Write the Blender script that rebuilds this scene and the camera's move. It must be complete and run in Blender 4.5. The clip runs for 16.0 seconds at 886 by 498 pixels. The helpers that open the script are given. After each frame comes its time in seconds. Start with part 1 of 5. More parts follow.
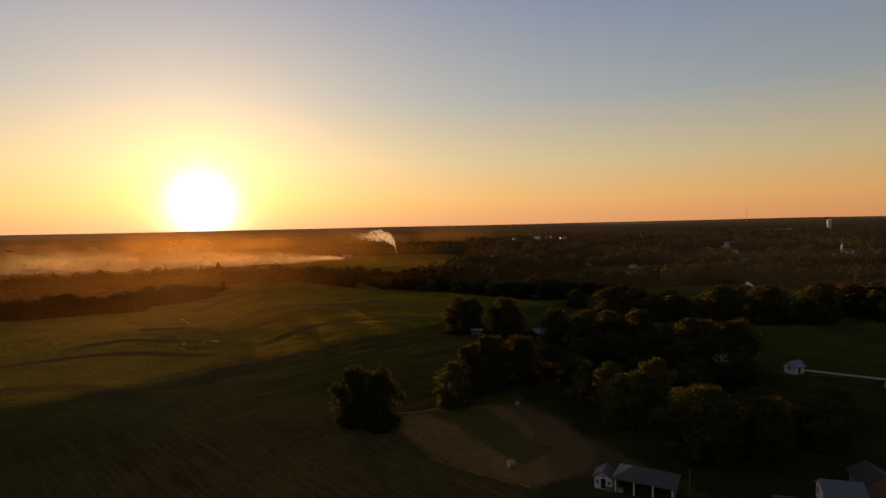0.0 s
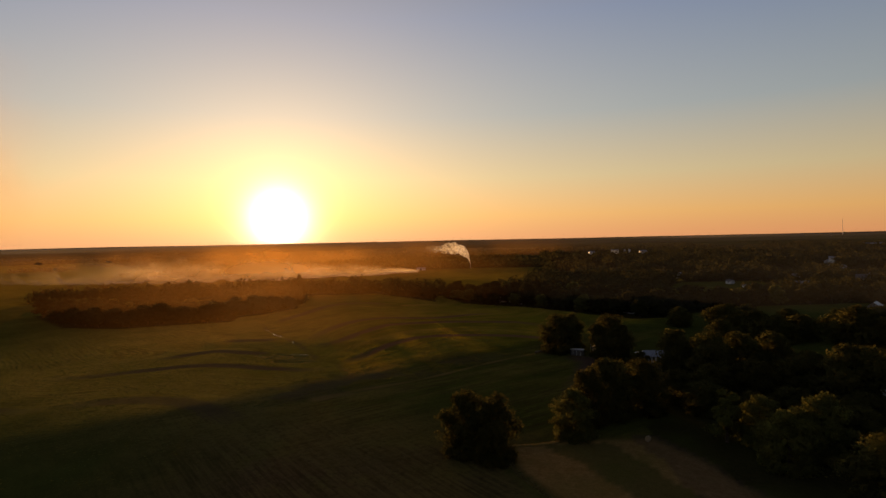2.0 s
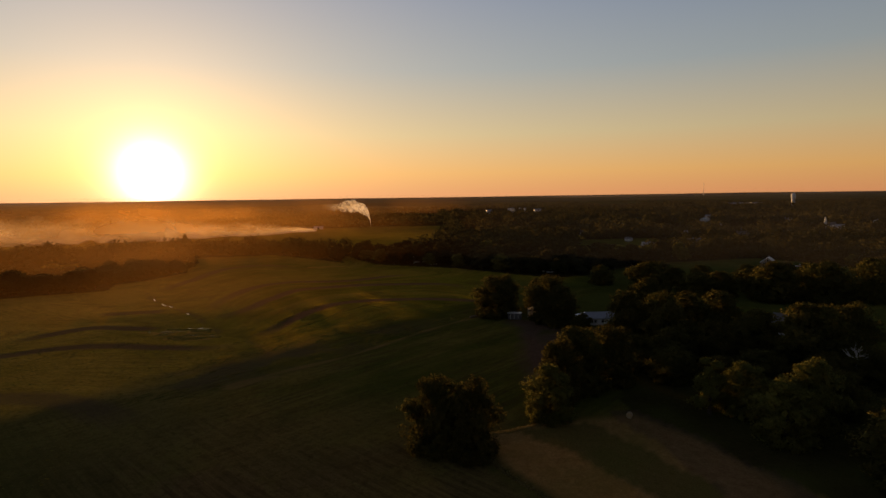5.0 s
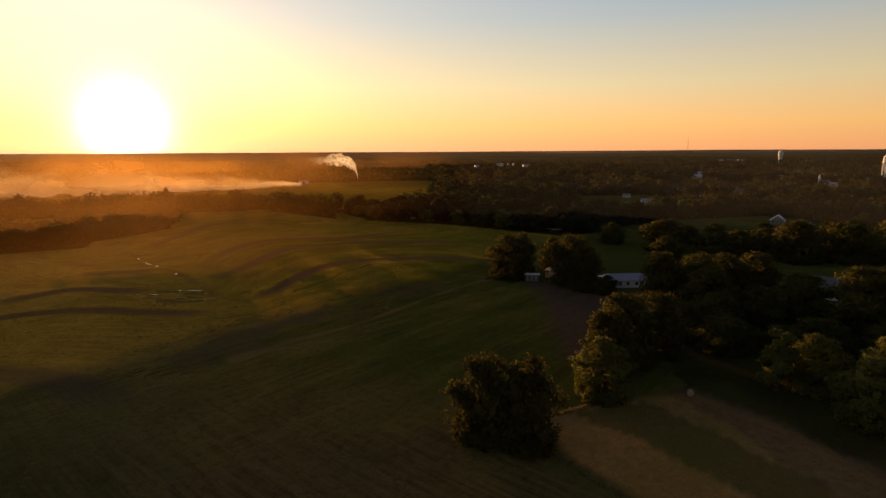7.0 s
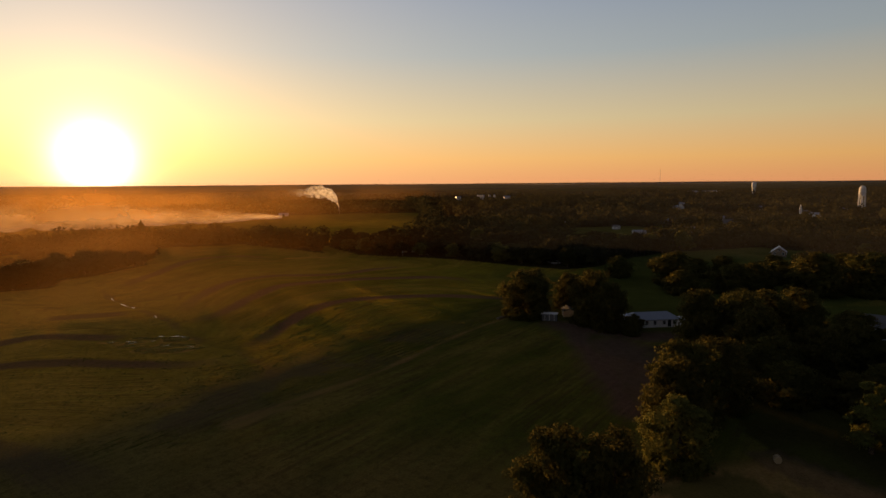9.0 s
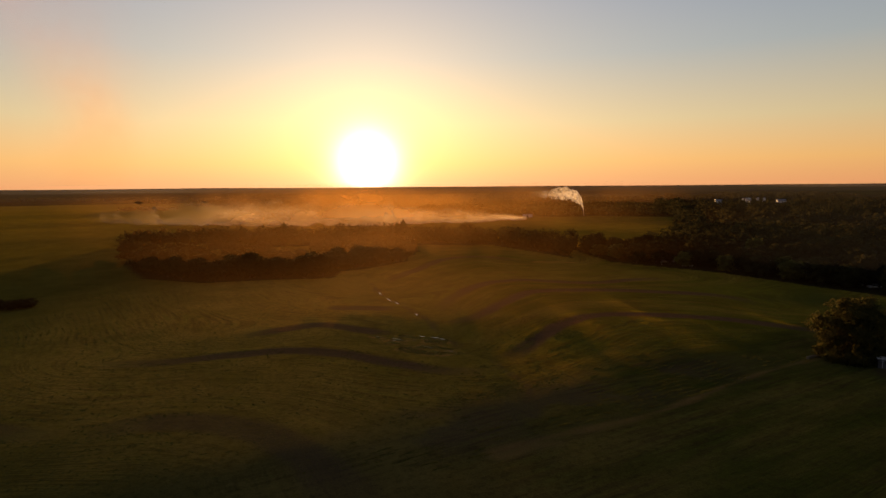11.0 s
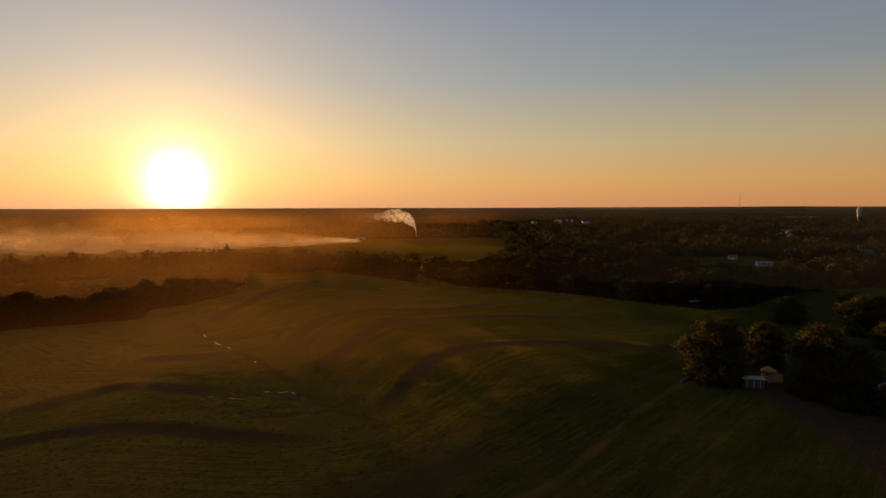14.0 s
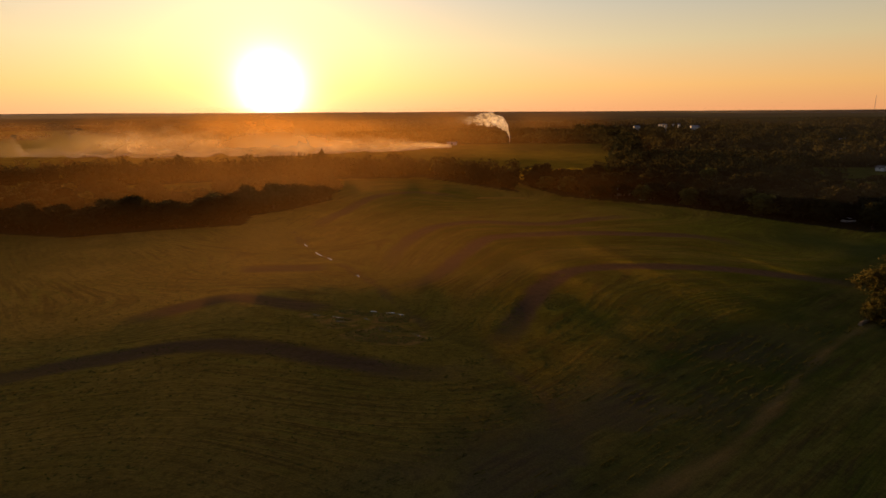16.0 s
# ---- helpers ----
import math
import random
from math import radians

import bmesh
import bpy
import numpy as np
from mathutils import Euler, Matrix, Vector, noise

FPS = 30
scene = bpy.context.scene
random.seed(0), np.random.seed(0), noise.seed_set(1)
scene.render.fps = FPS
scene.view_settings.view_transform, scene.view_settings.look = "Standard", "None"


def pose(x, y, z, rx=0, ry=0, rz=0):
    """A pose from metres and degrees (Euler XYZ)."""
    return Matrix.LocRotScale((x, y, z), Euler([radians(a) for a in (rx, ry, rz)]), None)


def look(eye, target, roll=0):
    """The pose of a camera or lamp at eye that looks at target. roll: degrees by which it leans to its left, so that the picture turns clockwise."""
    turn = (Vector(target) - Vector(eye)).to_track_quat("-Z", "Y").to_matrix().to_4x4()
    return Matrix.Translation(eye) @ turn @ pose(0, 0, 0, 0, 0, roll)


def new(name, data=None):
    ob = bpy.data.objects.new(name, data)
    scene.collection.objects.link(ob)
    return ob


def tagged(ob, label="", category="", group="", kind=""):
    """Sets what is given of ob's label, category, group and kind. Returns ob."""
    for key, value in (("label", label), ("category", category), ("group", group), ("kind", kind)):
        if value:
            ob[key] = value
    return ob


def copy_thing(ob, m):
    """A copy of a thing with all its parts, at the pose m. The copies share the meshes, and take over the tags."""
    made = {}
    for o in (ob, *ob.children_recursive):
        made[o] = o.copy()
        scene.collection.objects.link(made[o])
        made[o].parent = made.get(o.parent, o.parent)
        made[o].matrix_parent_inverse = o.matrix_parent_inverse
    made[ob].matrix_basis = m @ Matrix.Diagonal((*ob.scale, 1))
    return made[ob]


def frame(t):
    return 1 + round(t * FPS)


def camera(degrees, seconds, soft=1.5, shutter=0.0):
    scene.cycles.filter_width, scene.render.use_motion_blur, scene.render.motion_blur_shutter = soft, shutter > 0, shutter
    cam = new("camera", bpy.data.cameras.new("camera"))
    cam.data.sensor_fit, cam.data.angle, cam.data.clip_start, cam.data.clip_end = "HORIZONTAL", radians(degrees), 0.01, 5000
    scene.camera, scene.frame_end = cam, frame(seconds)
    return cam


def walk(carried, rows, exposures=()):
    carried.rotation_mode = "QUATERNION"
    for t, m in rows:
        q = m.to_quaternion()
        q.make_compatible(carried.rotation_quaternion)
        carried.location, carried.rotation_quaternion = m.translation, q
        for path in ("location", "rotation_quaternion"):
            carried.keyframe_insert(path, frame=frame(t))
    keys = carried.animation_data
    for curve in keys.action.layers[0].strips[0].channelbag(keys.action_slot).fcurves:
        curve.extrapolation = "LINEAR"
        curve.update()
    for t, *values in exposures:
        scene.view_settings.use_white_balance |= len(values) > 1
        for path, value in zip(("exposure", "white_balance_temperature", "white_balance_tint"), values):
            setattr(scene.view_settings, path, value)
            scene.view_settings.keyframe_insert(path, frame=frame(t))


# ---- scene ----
cam = camera(76.0, 16.0)
PATH = [
    (0, (-0.98, -0.17, 36.63), (-0.93, 19.81, 35.77), -1.28),
    (0.5, (-3.53, 2.65, 36.25), (-1.42, 22.52, 35.40), -1.02),
    (1, (-5.99, 5.48, 36.07), (-4.50, 25.42, 35.49), -1.01),
    (1.5, (-8.37, 8.36, 35.99), (-8.99, 28.35, 35.91), -1.03),
    (2, (-10.68, 11.29, 35.96), (-12.99, 31.16, 35.62), -1.19),
    (2.5, (-12.93, 14.30, 35.92), (-19.33, 33.24, 35.36), -1.31),
    (3, (-15.11, 17.38, 35.85), (-25.47, 34.47, 35.07), -1.48),
    (3.5, (-17.25, 20.55, 35.73), (-28.47, 37.08, 34.92), -1.43),
    (4, (-19.34, 23.79, 35.56), (-26.42, 42.47, 34.67), -1.47),
    (4.5, (-21.38, 27.10, 35.35), (-24.09, 46.88, 34.11), -1.19),
    (5, (-23.40, 30.48, 35.11), (-21.93, 50.34, 33.25), -0.82),
    (5.2, (-24.19, 31.84, 35.01), (-21.22, 51.49, 32.76), -0.60),
    (5.7, (-26.16, 35.29, 34.75), (-21.52, 54.59, 32.31), -0.60),
    (6.5, (-29.24, 40.85, 34.34), (-25.99, 60.32, 31.11), -0.40),
    (7.3, (-32.27, 46.44, 34.02), (-30.88, 66.11, 30.59), -0.37),
    (7.5, (-33.02, 47.84, 33.95), (-31.93, 67.54, 30.67), -0.44),
    (8, (-34.88, 51.30, 33.82), (-33.69, 71.08, 31.05), -0.42),
    (8.5, (-36.72, 54.74, 33.75), (-34.23, 74.45, 31.48), -0.50),
    (9, (-38.54, 58.13, 33.72), (-35.62, 77.77, 31.40), -0.44),
    (9.5, (-40.35, 61.46, 33.74), (-39.46, 81.29, 31.26), -0.67),
    (10, (-42.14, 64.73, 33.80), (-45.06, 84.37, 31.39), -0.48),
    (10.2, (-42.86, 66.03, 33.83), (-47.04, 85.44, 31.43), -0.67),
    (10.7, (-44.64, 69.22, 33.91), (-50.11, 88.32, 31.61), -0.50),
    (11.5, (-47.46, 74.21, 34.04), (-51.59, 93.67, 32.02), -0.30),
    (12.5, (-50.94, 80.33, 34.11), (-52.94, 100.15, 32.35), -0.08),
    (13, (-52.67, 83.39, 34.07), (-54.35, 103.27, 32.64), -0.02),
    (13.5, (-54.39, 86.49, 33.98), (-56.14, 106.38, 32.81), -0.11),
    (14, (-56.10, 89.68, 33.83), (-55.32, 109.61, 32.35), -0.18),
    (14.5, (-57.80, 93.00, 33.65), (-54.56, 112.64, 31.69), -0.22),
    (15, (-59.50, 96.52, 33.45), (-57.31, 116.19, 30.61), -0.24),
    (15.5, (-61.18, 100.30, 33.31), (-61.16, 119.95, 29.59), -0.22),
    (16, (-62.86, 104.42, 33.27), (-65.06, 123.73, 28.54), -0.30),
]
EXPOSURES = [(0, 0.0), (1.5, 0.0), (2.5, -0.05), (3.5, -0.15), (4.5, -0.1), (5.2, 0.0), (7.3, 0.55), (8.0, 0.5), (9.0, 0.15), (10.2, 0.15), (12.5, -0.05), (13.5, -0.15), (14.5, -0.25), (15.2, 0.0), (16, 0.25)]
walk(cam, [(t, look(eye, target, roll)) for t, eye, target, roll in PATH], EXPOSURES)

# ---- sky, sun ----
SUN_AZ, SUN_EL = radians(-22.7), radians(2.35)      # azimuth from +y towards +x
SUN = Vector((math.sin(SUN_AZ) * math.cos(SUN_EL), math.cos(SUN_AZ) * math.cos(SUN_EL), math.sin(SUN_EL)))

world = bpy.data.worlds.new("evening_sky")
scene.world = world
world.use_nodes = True
wt = world.node_tree
wt.nodes.clear()


def wnode(kind, operation=None):
    n = wt.nodes.new(kind)
    if operation:
        n.operation = operation
    return n


def wmath(op, a, b=None):
    n = wnode("ShaderNodeMath", operation=op)
    for i, v in enumerate((a, b)):
        if v is None:
            continue
        if isinstance(v, (int, float)):
            n.inputs[i].default_value = v
        else:
            wt.links.new(v, n.inputs[i])
    return n.outputs[0]


def wscale(colour, factor):
    n = wnode("ShaderNodeVectorMath", operation="SCALE")
    if isinstance(colour, tuple):
        n.inputs[0].default_value = colour
    else:
        wt.links.new(colour, n.inputs[0])
    wt.links.new(factor, n.inputs[3])
    return n.outputs[0]


def wadd(a, b):
    n = wnode("ShaderNodeVectorMath", operation="ADD")
    wt.links.new(a, n.inputs[0])
    wt.links.new(b, n.inputs[1])
    return n.outputs[0]


wcoord = wnode("ShaderNodeTexCoord")
wdir = wcoord.outputs["Generated"]
wsep = wnode("ShaderNodeSeparateXYZ")
wt.links.new(wdir, wsep.inputs[0])
wdot = wnode("ShaderNodeVectorMath", operation="DOT_PRODUCT")
wt.links.new(wdir, wdot.inputs[0])
wdot.inputs[1].default_value = SUN
cosine = wmath("MINIMUM", wdot.outputs["Value"], 0.999999)
angle = wmath("DEGREES", wmath("ARCCOSINE", cosine))
# height of the sky: orange at the horizon, grey-blue above
band = wnode("ShaderNodeValToRGB")
wt.links.new(wsep.outputs[2], band.inputs[0])
stops = [(0.0, (0.74, 0.31, 0.125)), (0.04, (0.75, 0.40, 0.135)), (0.105, (0.56, 0.44, 0.25)), (0.21, (0.30, 0.335, 0.35)),
         (0.36, (0.17, 0.225, 0.345)), (0.6, (0.076, 0.073, 0.090)), (1.0, (0.042, 0.041, 0.054))]
while len(band.color_ramp.elements) < len(stops):
    band.color_ramp.elements.new(0.5)
for el, (p, c) in zip(band.color_ramp.elements, stops):
    el.position, el.color = p, (*c, 1)
away = wmath("ADD", wmath("MULTIPLY", wmath("ADD", wdot.outputs["Value"], 1.0), 0.37), 0.30)   # the east is darker
sky = wscale(band.outputs[0], away)
glow = wscale((0.51, 0.37, 0.195), wmath("EXPONENT", wmath("MULTIPLY", angle, -1 / 17.0)))
glow2 = wscale((0.88, 0.48, 0.11), wmath("EXPONENT", wmath("MULTIPLY", angle, -1 / 3.2)))
near = wmath("POWER", wmath("MULTIPLY", angle, 1 / 1.7), 1.35)
core = wscale((6.5, 5.3, 4.0), wmath("EXPONENT", wmath("MULTIPLY", near, -1.0)))
nishita = wnode("ShaderNodeTexSky")
nishita.sky_type = "NISHITA"
nishita.sun_disc = False
nishita.sun_elevation, nishita.sun_rotation = SUN_EL, SUN_AZ
nishita.dust_density = 3.0
wair = wnode("ShaderNodeVectorMath", operation="SCALE")
wt.links.new(nishita.outputs[0], wair.inputs[0])
wair.inputs[3].default_value = 0.02
total = wadd(wadd(wadd(sky, glow), wadd(glow2, core)), wair.outputs[0])
wback = wnode("ShaderNodeBackground")
wt.links.new(total, wback.inputs[0])
wback.inputs[1].default_value = 1.0
wout = wnode("ShaderNodeOutputWorld")
wt.links.new(wback.outputs[0], wout.inputs[0])

lamp = bpy.data.lights.new("sun", "SUN")
lamp.energy, lamp.angle, lamp.color = 4.8, radians(0.6), (1.0, 0.50, 0.15)
sun = new("sun", lamp)
sun.matrix_world = look((0, 0, 400), Vector((0, 0, 400)) - SUN)

# ---- materials ----


class Mat:
    """A small builder of node materials."""

    def __init__(self, name):
        self.m = bpy.data.materials.new(name)
        self.m.use_nodes = True
        self.t = self.m.node_tree
        self.t.nodes.clear()
        self.out = self.t.nodes.new("ShaderNodeOutputMaterial")

    def n(self, kind, ins=None, operation=None, blend_type=None, attribute_name=None):
        node = self.t.nodes.new(kind)
        if operation:
            node.operation = operation
        if blend_type:
            node.data_type, node.blend_type = "RGBA", blend_type
        if attribute_name:
            node.attribute_name = attribute_name
        for k, v in (ins or {}).items():
            if isinstance(v, bpy.types.NodeSocket):
                self.t.links.new(v, node.inputs[k])
            else:
                node.inputs[k].default_value = v
        return node

    def coord(self, which="Object"):
        return self.n("ShaderNodeTexCoord").outputs[which]

    def noise(self, vec, scale, detail=4.0, rough=0.55):
        return self.n("ShaderNodeTexNoise", {"Vector": vec, "Scale": scale, "Detail": detail, "Roughness": rough}).outputs[0]

    def ramp(self, fac, *stops):
        r = self.n("ShaderNodeValToRGB", {0: fac})
        while len(r.color_ramp.elements) < len(stops):
            r.color_ramp.elements.new(0.5)
        for el, (p, c) in zip(r.color_ramp.elements, stops):
            el.position, el.color = p, ((*c, 1) if isinstance(c, tuple) else (c, c, c, 1))
        return r.outputs[0]

    def mix(self, fac, a, b, mode="MIX"):
        x = self.n("ShaderNodeMix", blend_type=mode)
        for i, v in ((0, fac), (6, a), (7, b)):
            if isinstance(v, bpy.types.NodeSocket):
                self.t.links.new(v, x.inputs[i])
            else:
                x.inputs[i].default_value = v if i == 0 else (*v, 1)
        return x.outputs[2]

    def math(self, op, a, b=0.0):
        return self.n("ShaderNodeMath", {0: a, 1: b}, operation=op).outputs[0]

    def bump(self, height, strength=0.5, distance=0.05):
        return self.n("ShaderNodeBump", {"Height": height, "Strength": strength, "Distance": distance}).outputs[0]

    def principled(self, colour, rough=0.8, normal=None, metal=0.0, spec=0.3):
        p = self.n("ShaderNodeBsdfPrincipled", {"Roughness": rough, "Metallic": metal, "Specular IOR Level": spec})
        if isinstance(colour, bpy.types.NodeSocket):
            self.t.links.new(colour, p.inputs["Base Color"])
        else:
            p.inputs["Base Color"].default_value = (*colour, 1)
        if normal is not None:
            self.t.links.new(normal, p.inputs["Normal"])
        return p.outputs[0]

    def done(self, shader):
        self.t.links.new(shader, self.out.inputs[0])
        return self.m


def painted(name, colour, rough=0.6, scale=1.0, wear=0.25, metal=0.0):
    k = Mat(name)
    c = k.coord()
    dirt = k.ramp(k.noise(c, 0.7 * scale, 6, 0.65), (0.35, 0.0), (0.75, 1.0))
    fine = k.noise(c, 14 * scale, 3)
    col = k.mix(k.math("MULTIPLY", dirt, wear), colour, tuple(0.55 * v for v in colour))
    col = k.mix(0.12, col, k.ramp(fine, (0.3, 0.2), (0.7, 0.9)), "OVERLAY")
    return k.done(k.principled(col, rough, k.bump(fine, 0.15, 0.01), metal))


def leafage(name, light, dark, tip, through_share=0.38):
    """Leaves: hue differs from tree to tree and clump to clump, and light shines through."""
    k = Mat(name)
    rnd = k.n("ShaderNodeObjectInfo").outputs["Random"]
    isl = k.n("ShaderNodeNewGeometry").outputs["Random Per Island"]
    patch = k.noise(k.coord(), 0.35, 3)
    col = k.mix(k.ramp(patch, (0.35, 0.0), (0.65, 1.0)), dark, light)
    col = k.mix(k.ramp(isl, (0.45, 0.0), (1.0, 0.4)), col, tip)
    col = k.mix(0.5, col, k.ramp(rnd, (0.0, (0.42, 0.36, 0.30)), (0.5, (0.5, 0.5, 0.42)), (1.0, (0.55, 0.60, 0.5))), "OVERLAY")
    d = k.n("ShaderNodeBsdfDiffuse", {"Color": col, "Roughness": 0.6}).outputs[0]
    tr = k.n("ShaderNodeBsdfTranslucent", {"Color": k.mix(0.5, col, tip)}).outputs[0]
    return k.done(k.n("ShaderNodeMixShader", {0: through_share, 1: d, 2: tr}).outputs[0])


M_LEAF = leafage("leaves_green", (0.070, 0.074, 0.018), (0.042, 0.046, 0.013), (0.12, 0.10, 0.024))
M_LEAF_NEAR = leafage("leaves_olive", (0.088, 0.084, 0.024), (0.042, 0.042, 0.015), (0.21, 0.180, 0.058))
M_LEAF_PALE = leafage("leaves_pale", (0.13, 0.135, 0.036), (0.075, 0.080, 0.022), (0.28, 0.25, 0.075))
M_LEAF_FAR = leafage("leaves_dull_green", (0.058, 0.056, 0.024), (0.040, 0.039, 0.018), (0.082, 0.072, 0.030))
M_LEAF_RUST = leafage("leaves_rust", (0.16, 0.075, 0.02), (0.08, 0.04, 0.015), (0.22, 0.10, 0.025))


def bark():
    k = Mat("bark")
    c = k.coord()
    w = k.n("ShaderNodeTexWave", {"Vector": c, "Scale": 3.0, "Distortion": 9.0, "Detail": 3.0}).outputs[1]
    return k.done(k.principled(k.ramp(w, (0.0, (0.03, 0.022, 0.015)), (1.0, (0.12, 0.09, 0.065))), 0.9, k.bump(w, 0.8, 0.05)))


M_BARK = bark()


def ground_material():
    """Field, mown hay, bare soil, lawn and wood floor, by the cover laid on the sheet; the drill marks follow three ways of working the field."""
    k = Mat("ground_cover")
    c = k.coord()
    at = k.n("ShaderNodeAttribute", attribute_name="cover")
    rgb = k.n("ShaderNodeSeparateColor", {0: at.outputs["Color"]})
    soil_f, hay_f, lawn_f, wood_f = rgb.outputs[0], rgb.outputs[1], rgb.outputs[2], at.outputs["Alpha"]
    at2 = k.n("ShaderNodeAttribute", attribute_name="tillage")
    til = k.n("ShaderNodeSeparateColor", {0: at2.outputs["Color"]})
    east_f, south_f, green_f = til.outputs[0], til.outputs[1], til.outputs[2]

    contour = at2.outputs["Alpha"]

    def streaks(turn, across, along, detail=5):
        r = k.n("ShaderNodeMapping", {"Vector": c, "Rotation": (0, 0, turn)}).outputs[0]
        m = k.n("ShaderNodeMapping", {"Vector": r, "Scale": (along, across, 1.0)}).outputs[0]
        return k.noise(m, 1.0, detail, 0.62)

    def along_contour(across, along, detail=5):
        p = k.n("ShaderNodeSeparateXYZ", {0: c})
        v = k.n("ShaderNodeCombineXYZ", {0: k.math("MULTIPLY", contour, across), 1: k.math("MULTIPLY", p.outputs[0], along), 2: k.math("MULTIPLY", p.outputs[1], along)}).outputs[0]
        return k.noise(v, 1.0, detail, 0.6)

    big = k.noise(c, 0.012, 5, 0.6)
    mid = k.noise(c, 0.075, 6, 0.65)
    fine = k.noise(c, 0.9, 6, 0.7)
    grain = k.noise(c, 4.0, 3, 0.7)
    drill = k.mix(east_f, along_contour(1.05, 0.07), streaks(-0.79, 1.1, 0.09))
    drill = k.mix(south_f, drill, streaks(0.82, 1.3, 0.07))
    broad = k.mix(east_f, along_contour(0.085, 0.012), streaks(-0.75, 0.13, 0.02))
    green = k.mix(k.ramp(mid, (0.35, 0.0), (0.65, 1.0)), (0.044, 0.056, 0.009), (0.074, 0.088, 0.015))
    # brown of the western field, raised to carry the sun's warm glare as well
    brown = k.mix(k.ramp(mid, (0.35, 0.0), (0.65, 1.0)), (0.170, 0.128, 0.037), (0.245, 0.172, 0.052))
    crop = k.mix(k.math("MULTIPLY", green_f, k.ramp(broad, (0.38, 0.6), (0.58, 1.0))), brown, green)
    crop = k.mix(k.ramp(big, (0.42, 0.0), (0.64, 0.35)), crop, (0.125, 0.110, 0.022))
    patchy = k.ramp(k.noise(c, 0.05, 4, 0.6), (0.38, 0.05), (0.62, 0.9))
    tilled = k.mix(k.ramp(drill, (0.40, 0.0), (0.60, 1.0)), (0.150, 0.090, 0.048), (0.075, 0.044, 0.026))
    tilled = k.mix(k.ramp(mid, (0.50, 0.0), (0.68, 0.7)), tilled, (0.085, 0.088, 0.018))
    crop = k.mix(k.math("MULTIPLY", south_f, k.ramp(big, (0.40, 0.35), (0.58, 0.8))), crop, tilled)
    crop = k.mix(k.math("MULTIPLY", patchy, k.ramp(drill, (0.50, 0.0), (0.60, 0.6))), crop, (0.062, 0.040, 0.020))
    crop = k.mix(k.math("MULTIPLY", patchy, k.ramp(drill, (0.37, 0.5), (0.46, 0.0))), crop, (0.150, 0.150, 0.034))
    crop = k.mix(k.ramp(fine, (0.48, 0.0), (0.70, 0.6)), crop, (0.048, 0.036, 0.014))
    soil = k.mix(k.ramp(fine, (0.3, 0.0), (0.7, 1.0)), (0.070, 0.044, 0.034), (0.125, 0.080, 0.062))
    hay = k.mix(k.ramp(fine, (0.3, 0.0), (0.7, 1.0)), (0.21, 0.125, 0.042), (0.33, 0.205, 0.075))
    hay = k.mix(k.ramp(mid, (0.45, 0.0), (0.65, 0.6)), hay, (0.15, 0.12, 0.03))
    lawn = k.mix(k.ramp(mid, (0.3, 0.0), (0.7, 1.0)), (0.046, 0.055, 0.012), (0.078, 0.086, 0.020))
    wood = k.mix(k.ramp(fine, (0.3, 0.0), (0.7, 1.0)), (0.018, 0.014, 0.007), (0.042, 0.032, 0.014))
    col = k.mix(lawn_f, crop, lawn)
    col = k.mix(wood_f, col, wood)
    col = k.mix(hay_f, col, hay)
    col = k.mix(soil_f, col, soil)
    col = k.mix(0.35, col, k.ramp(grain, (0.3, 0.25), (0.7, 0.85)), "OVERLAY")
    nrm = k.bump(k.math("ADD", k.math("ADD", fine, k.math("MULTIPLY", grain, 0.4)), k.math("MULTIPLY", drill, 1.6)), 0.5, 0.2)
    d = k.n("ShaderNodeBsdfDiffuse", {"Color": col, "Roughness": 0.7, "Normal": nrm}).outputs[0]
    # the fuzz of leaf tips, its colour pushed past one to add low-sun glow
    fuzz_glow = k.n("ShaderNodeBsdfSheen", {"Color": k.mix(1.0, col, (8.6, 6.2, 1.9), "MULTIPLY"), "Roughness": 0.45, "Normal": nrm}).outputs[0]
    # glow is cut back by zone; the east loses most, as if shaded
    thin = k.math("ADD", k.math("ADD", k.math("ADD", k.math("MULTIPLY", lawn_f, 0.24), k.math("MULTIPLY", east_f, 0.25)), k.math("ADD", k.math("MULTIPLY", green_f, 0.085), k.math("MULTIPLY", south_f, 0.05))), k.math("ADD", k.math("MULTIPLY", soil_f, 0.13), k.math("MULTIPLY", k.math("ADD", wood_f, k.math("MULTIPLY", hay_f, 0.3)), 0.26)))
    return k.done(k.n("ShaderNodeMixShader", {0: k.math("MAXIMUM", k.math("SUBTRACT", 0.32, thin), 0.0), 1: d, 2: fuzz_glow}).outputs[0])


M_GROUND = ground_material()
M_WHITE = painted("white_siding", (0.72, 0.72, 0.74), 0.6)
# orange of low sunlight is put into this wall colour
M_SUNTINT = painted("sun_tinted_boards", (0.62, 0.40, 0.22), 0.7)
M_CREAM = painted("cream_siding", (0.62, 0.55, 0.42), 0.65)
M_METAL = painted("pale_metal_roof", (0.25, 0.29, 0.37), 0.38, metal=0.5)
M_OLDMETAL = painted("old_metal_roof", (0.12, 0.12, 0.135), 0.55, metal=0.2)
M_GREYROOF = painted("grey_shingle", (0.13, 0.13, 0.14), 0.85)
M_DARKROOF = painted("dark_shingle", (0.055, 0.052, 0.05), 0.9)
M_REDROOF = painted("red_brown_shingle", (0.20, 0.095, 0.065), 0.85)
M_BRICK = painted("brick_wall", (0.15, 0.08, 0.055), 0.85)
M_WOOD = painted("weathered_wood", (0.22, 0.17, 0.12), 0.85)
M_DARK = painted("dark_interior", (0.02, 0.02, 0.02), 0.9)
M_CONC = painted("concrete", (0.38, 0.36, 0.33), 0.85)
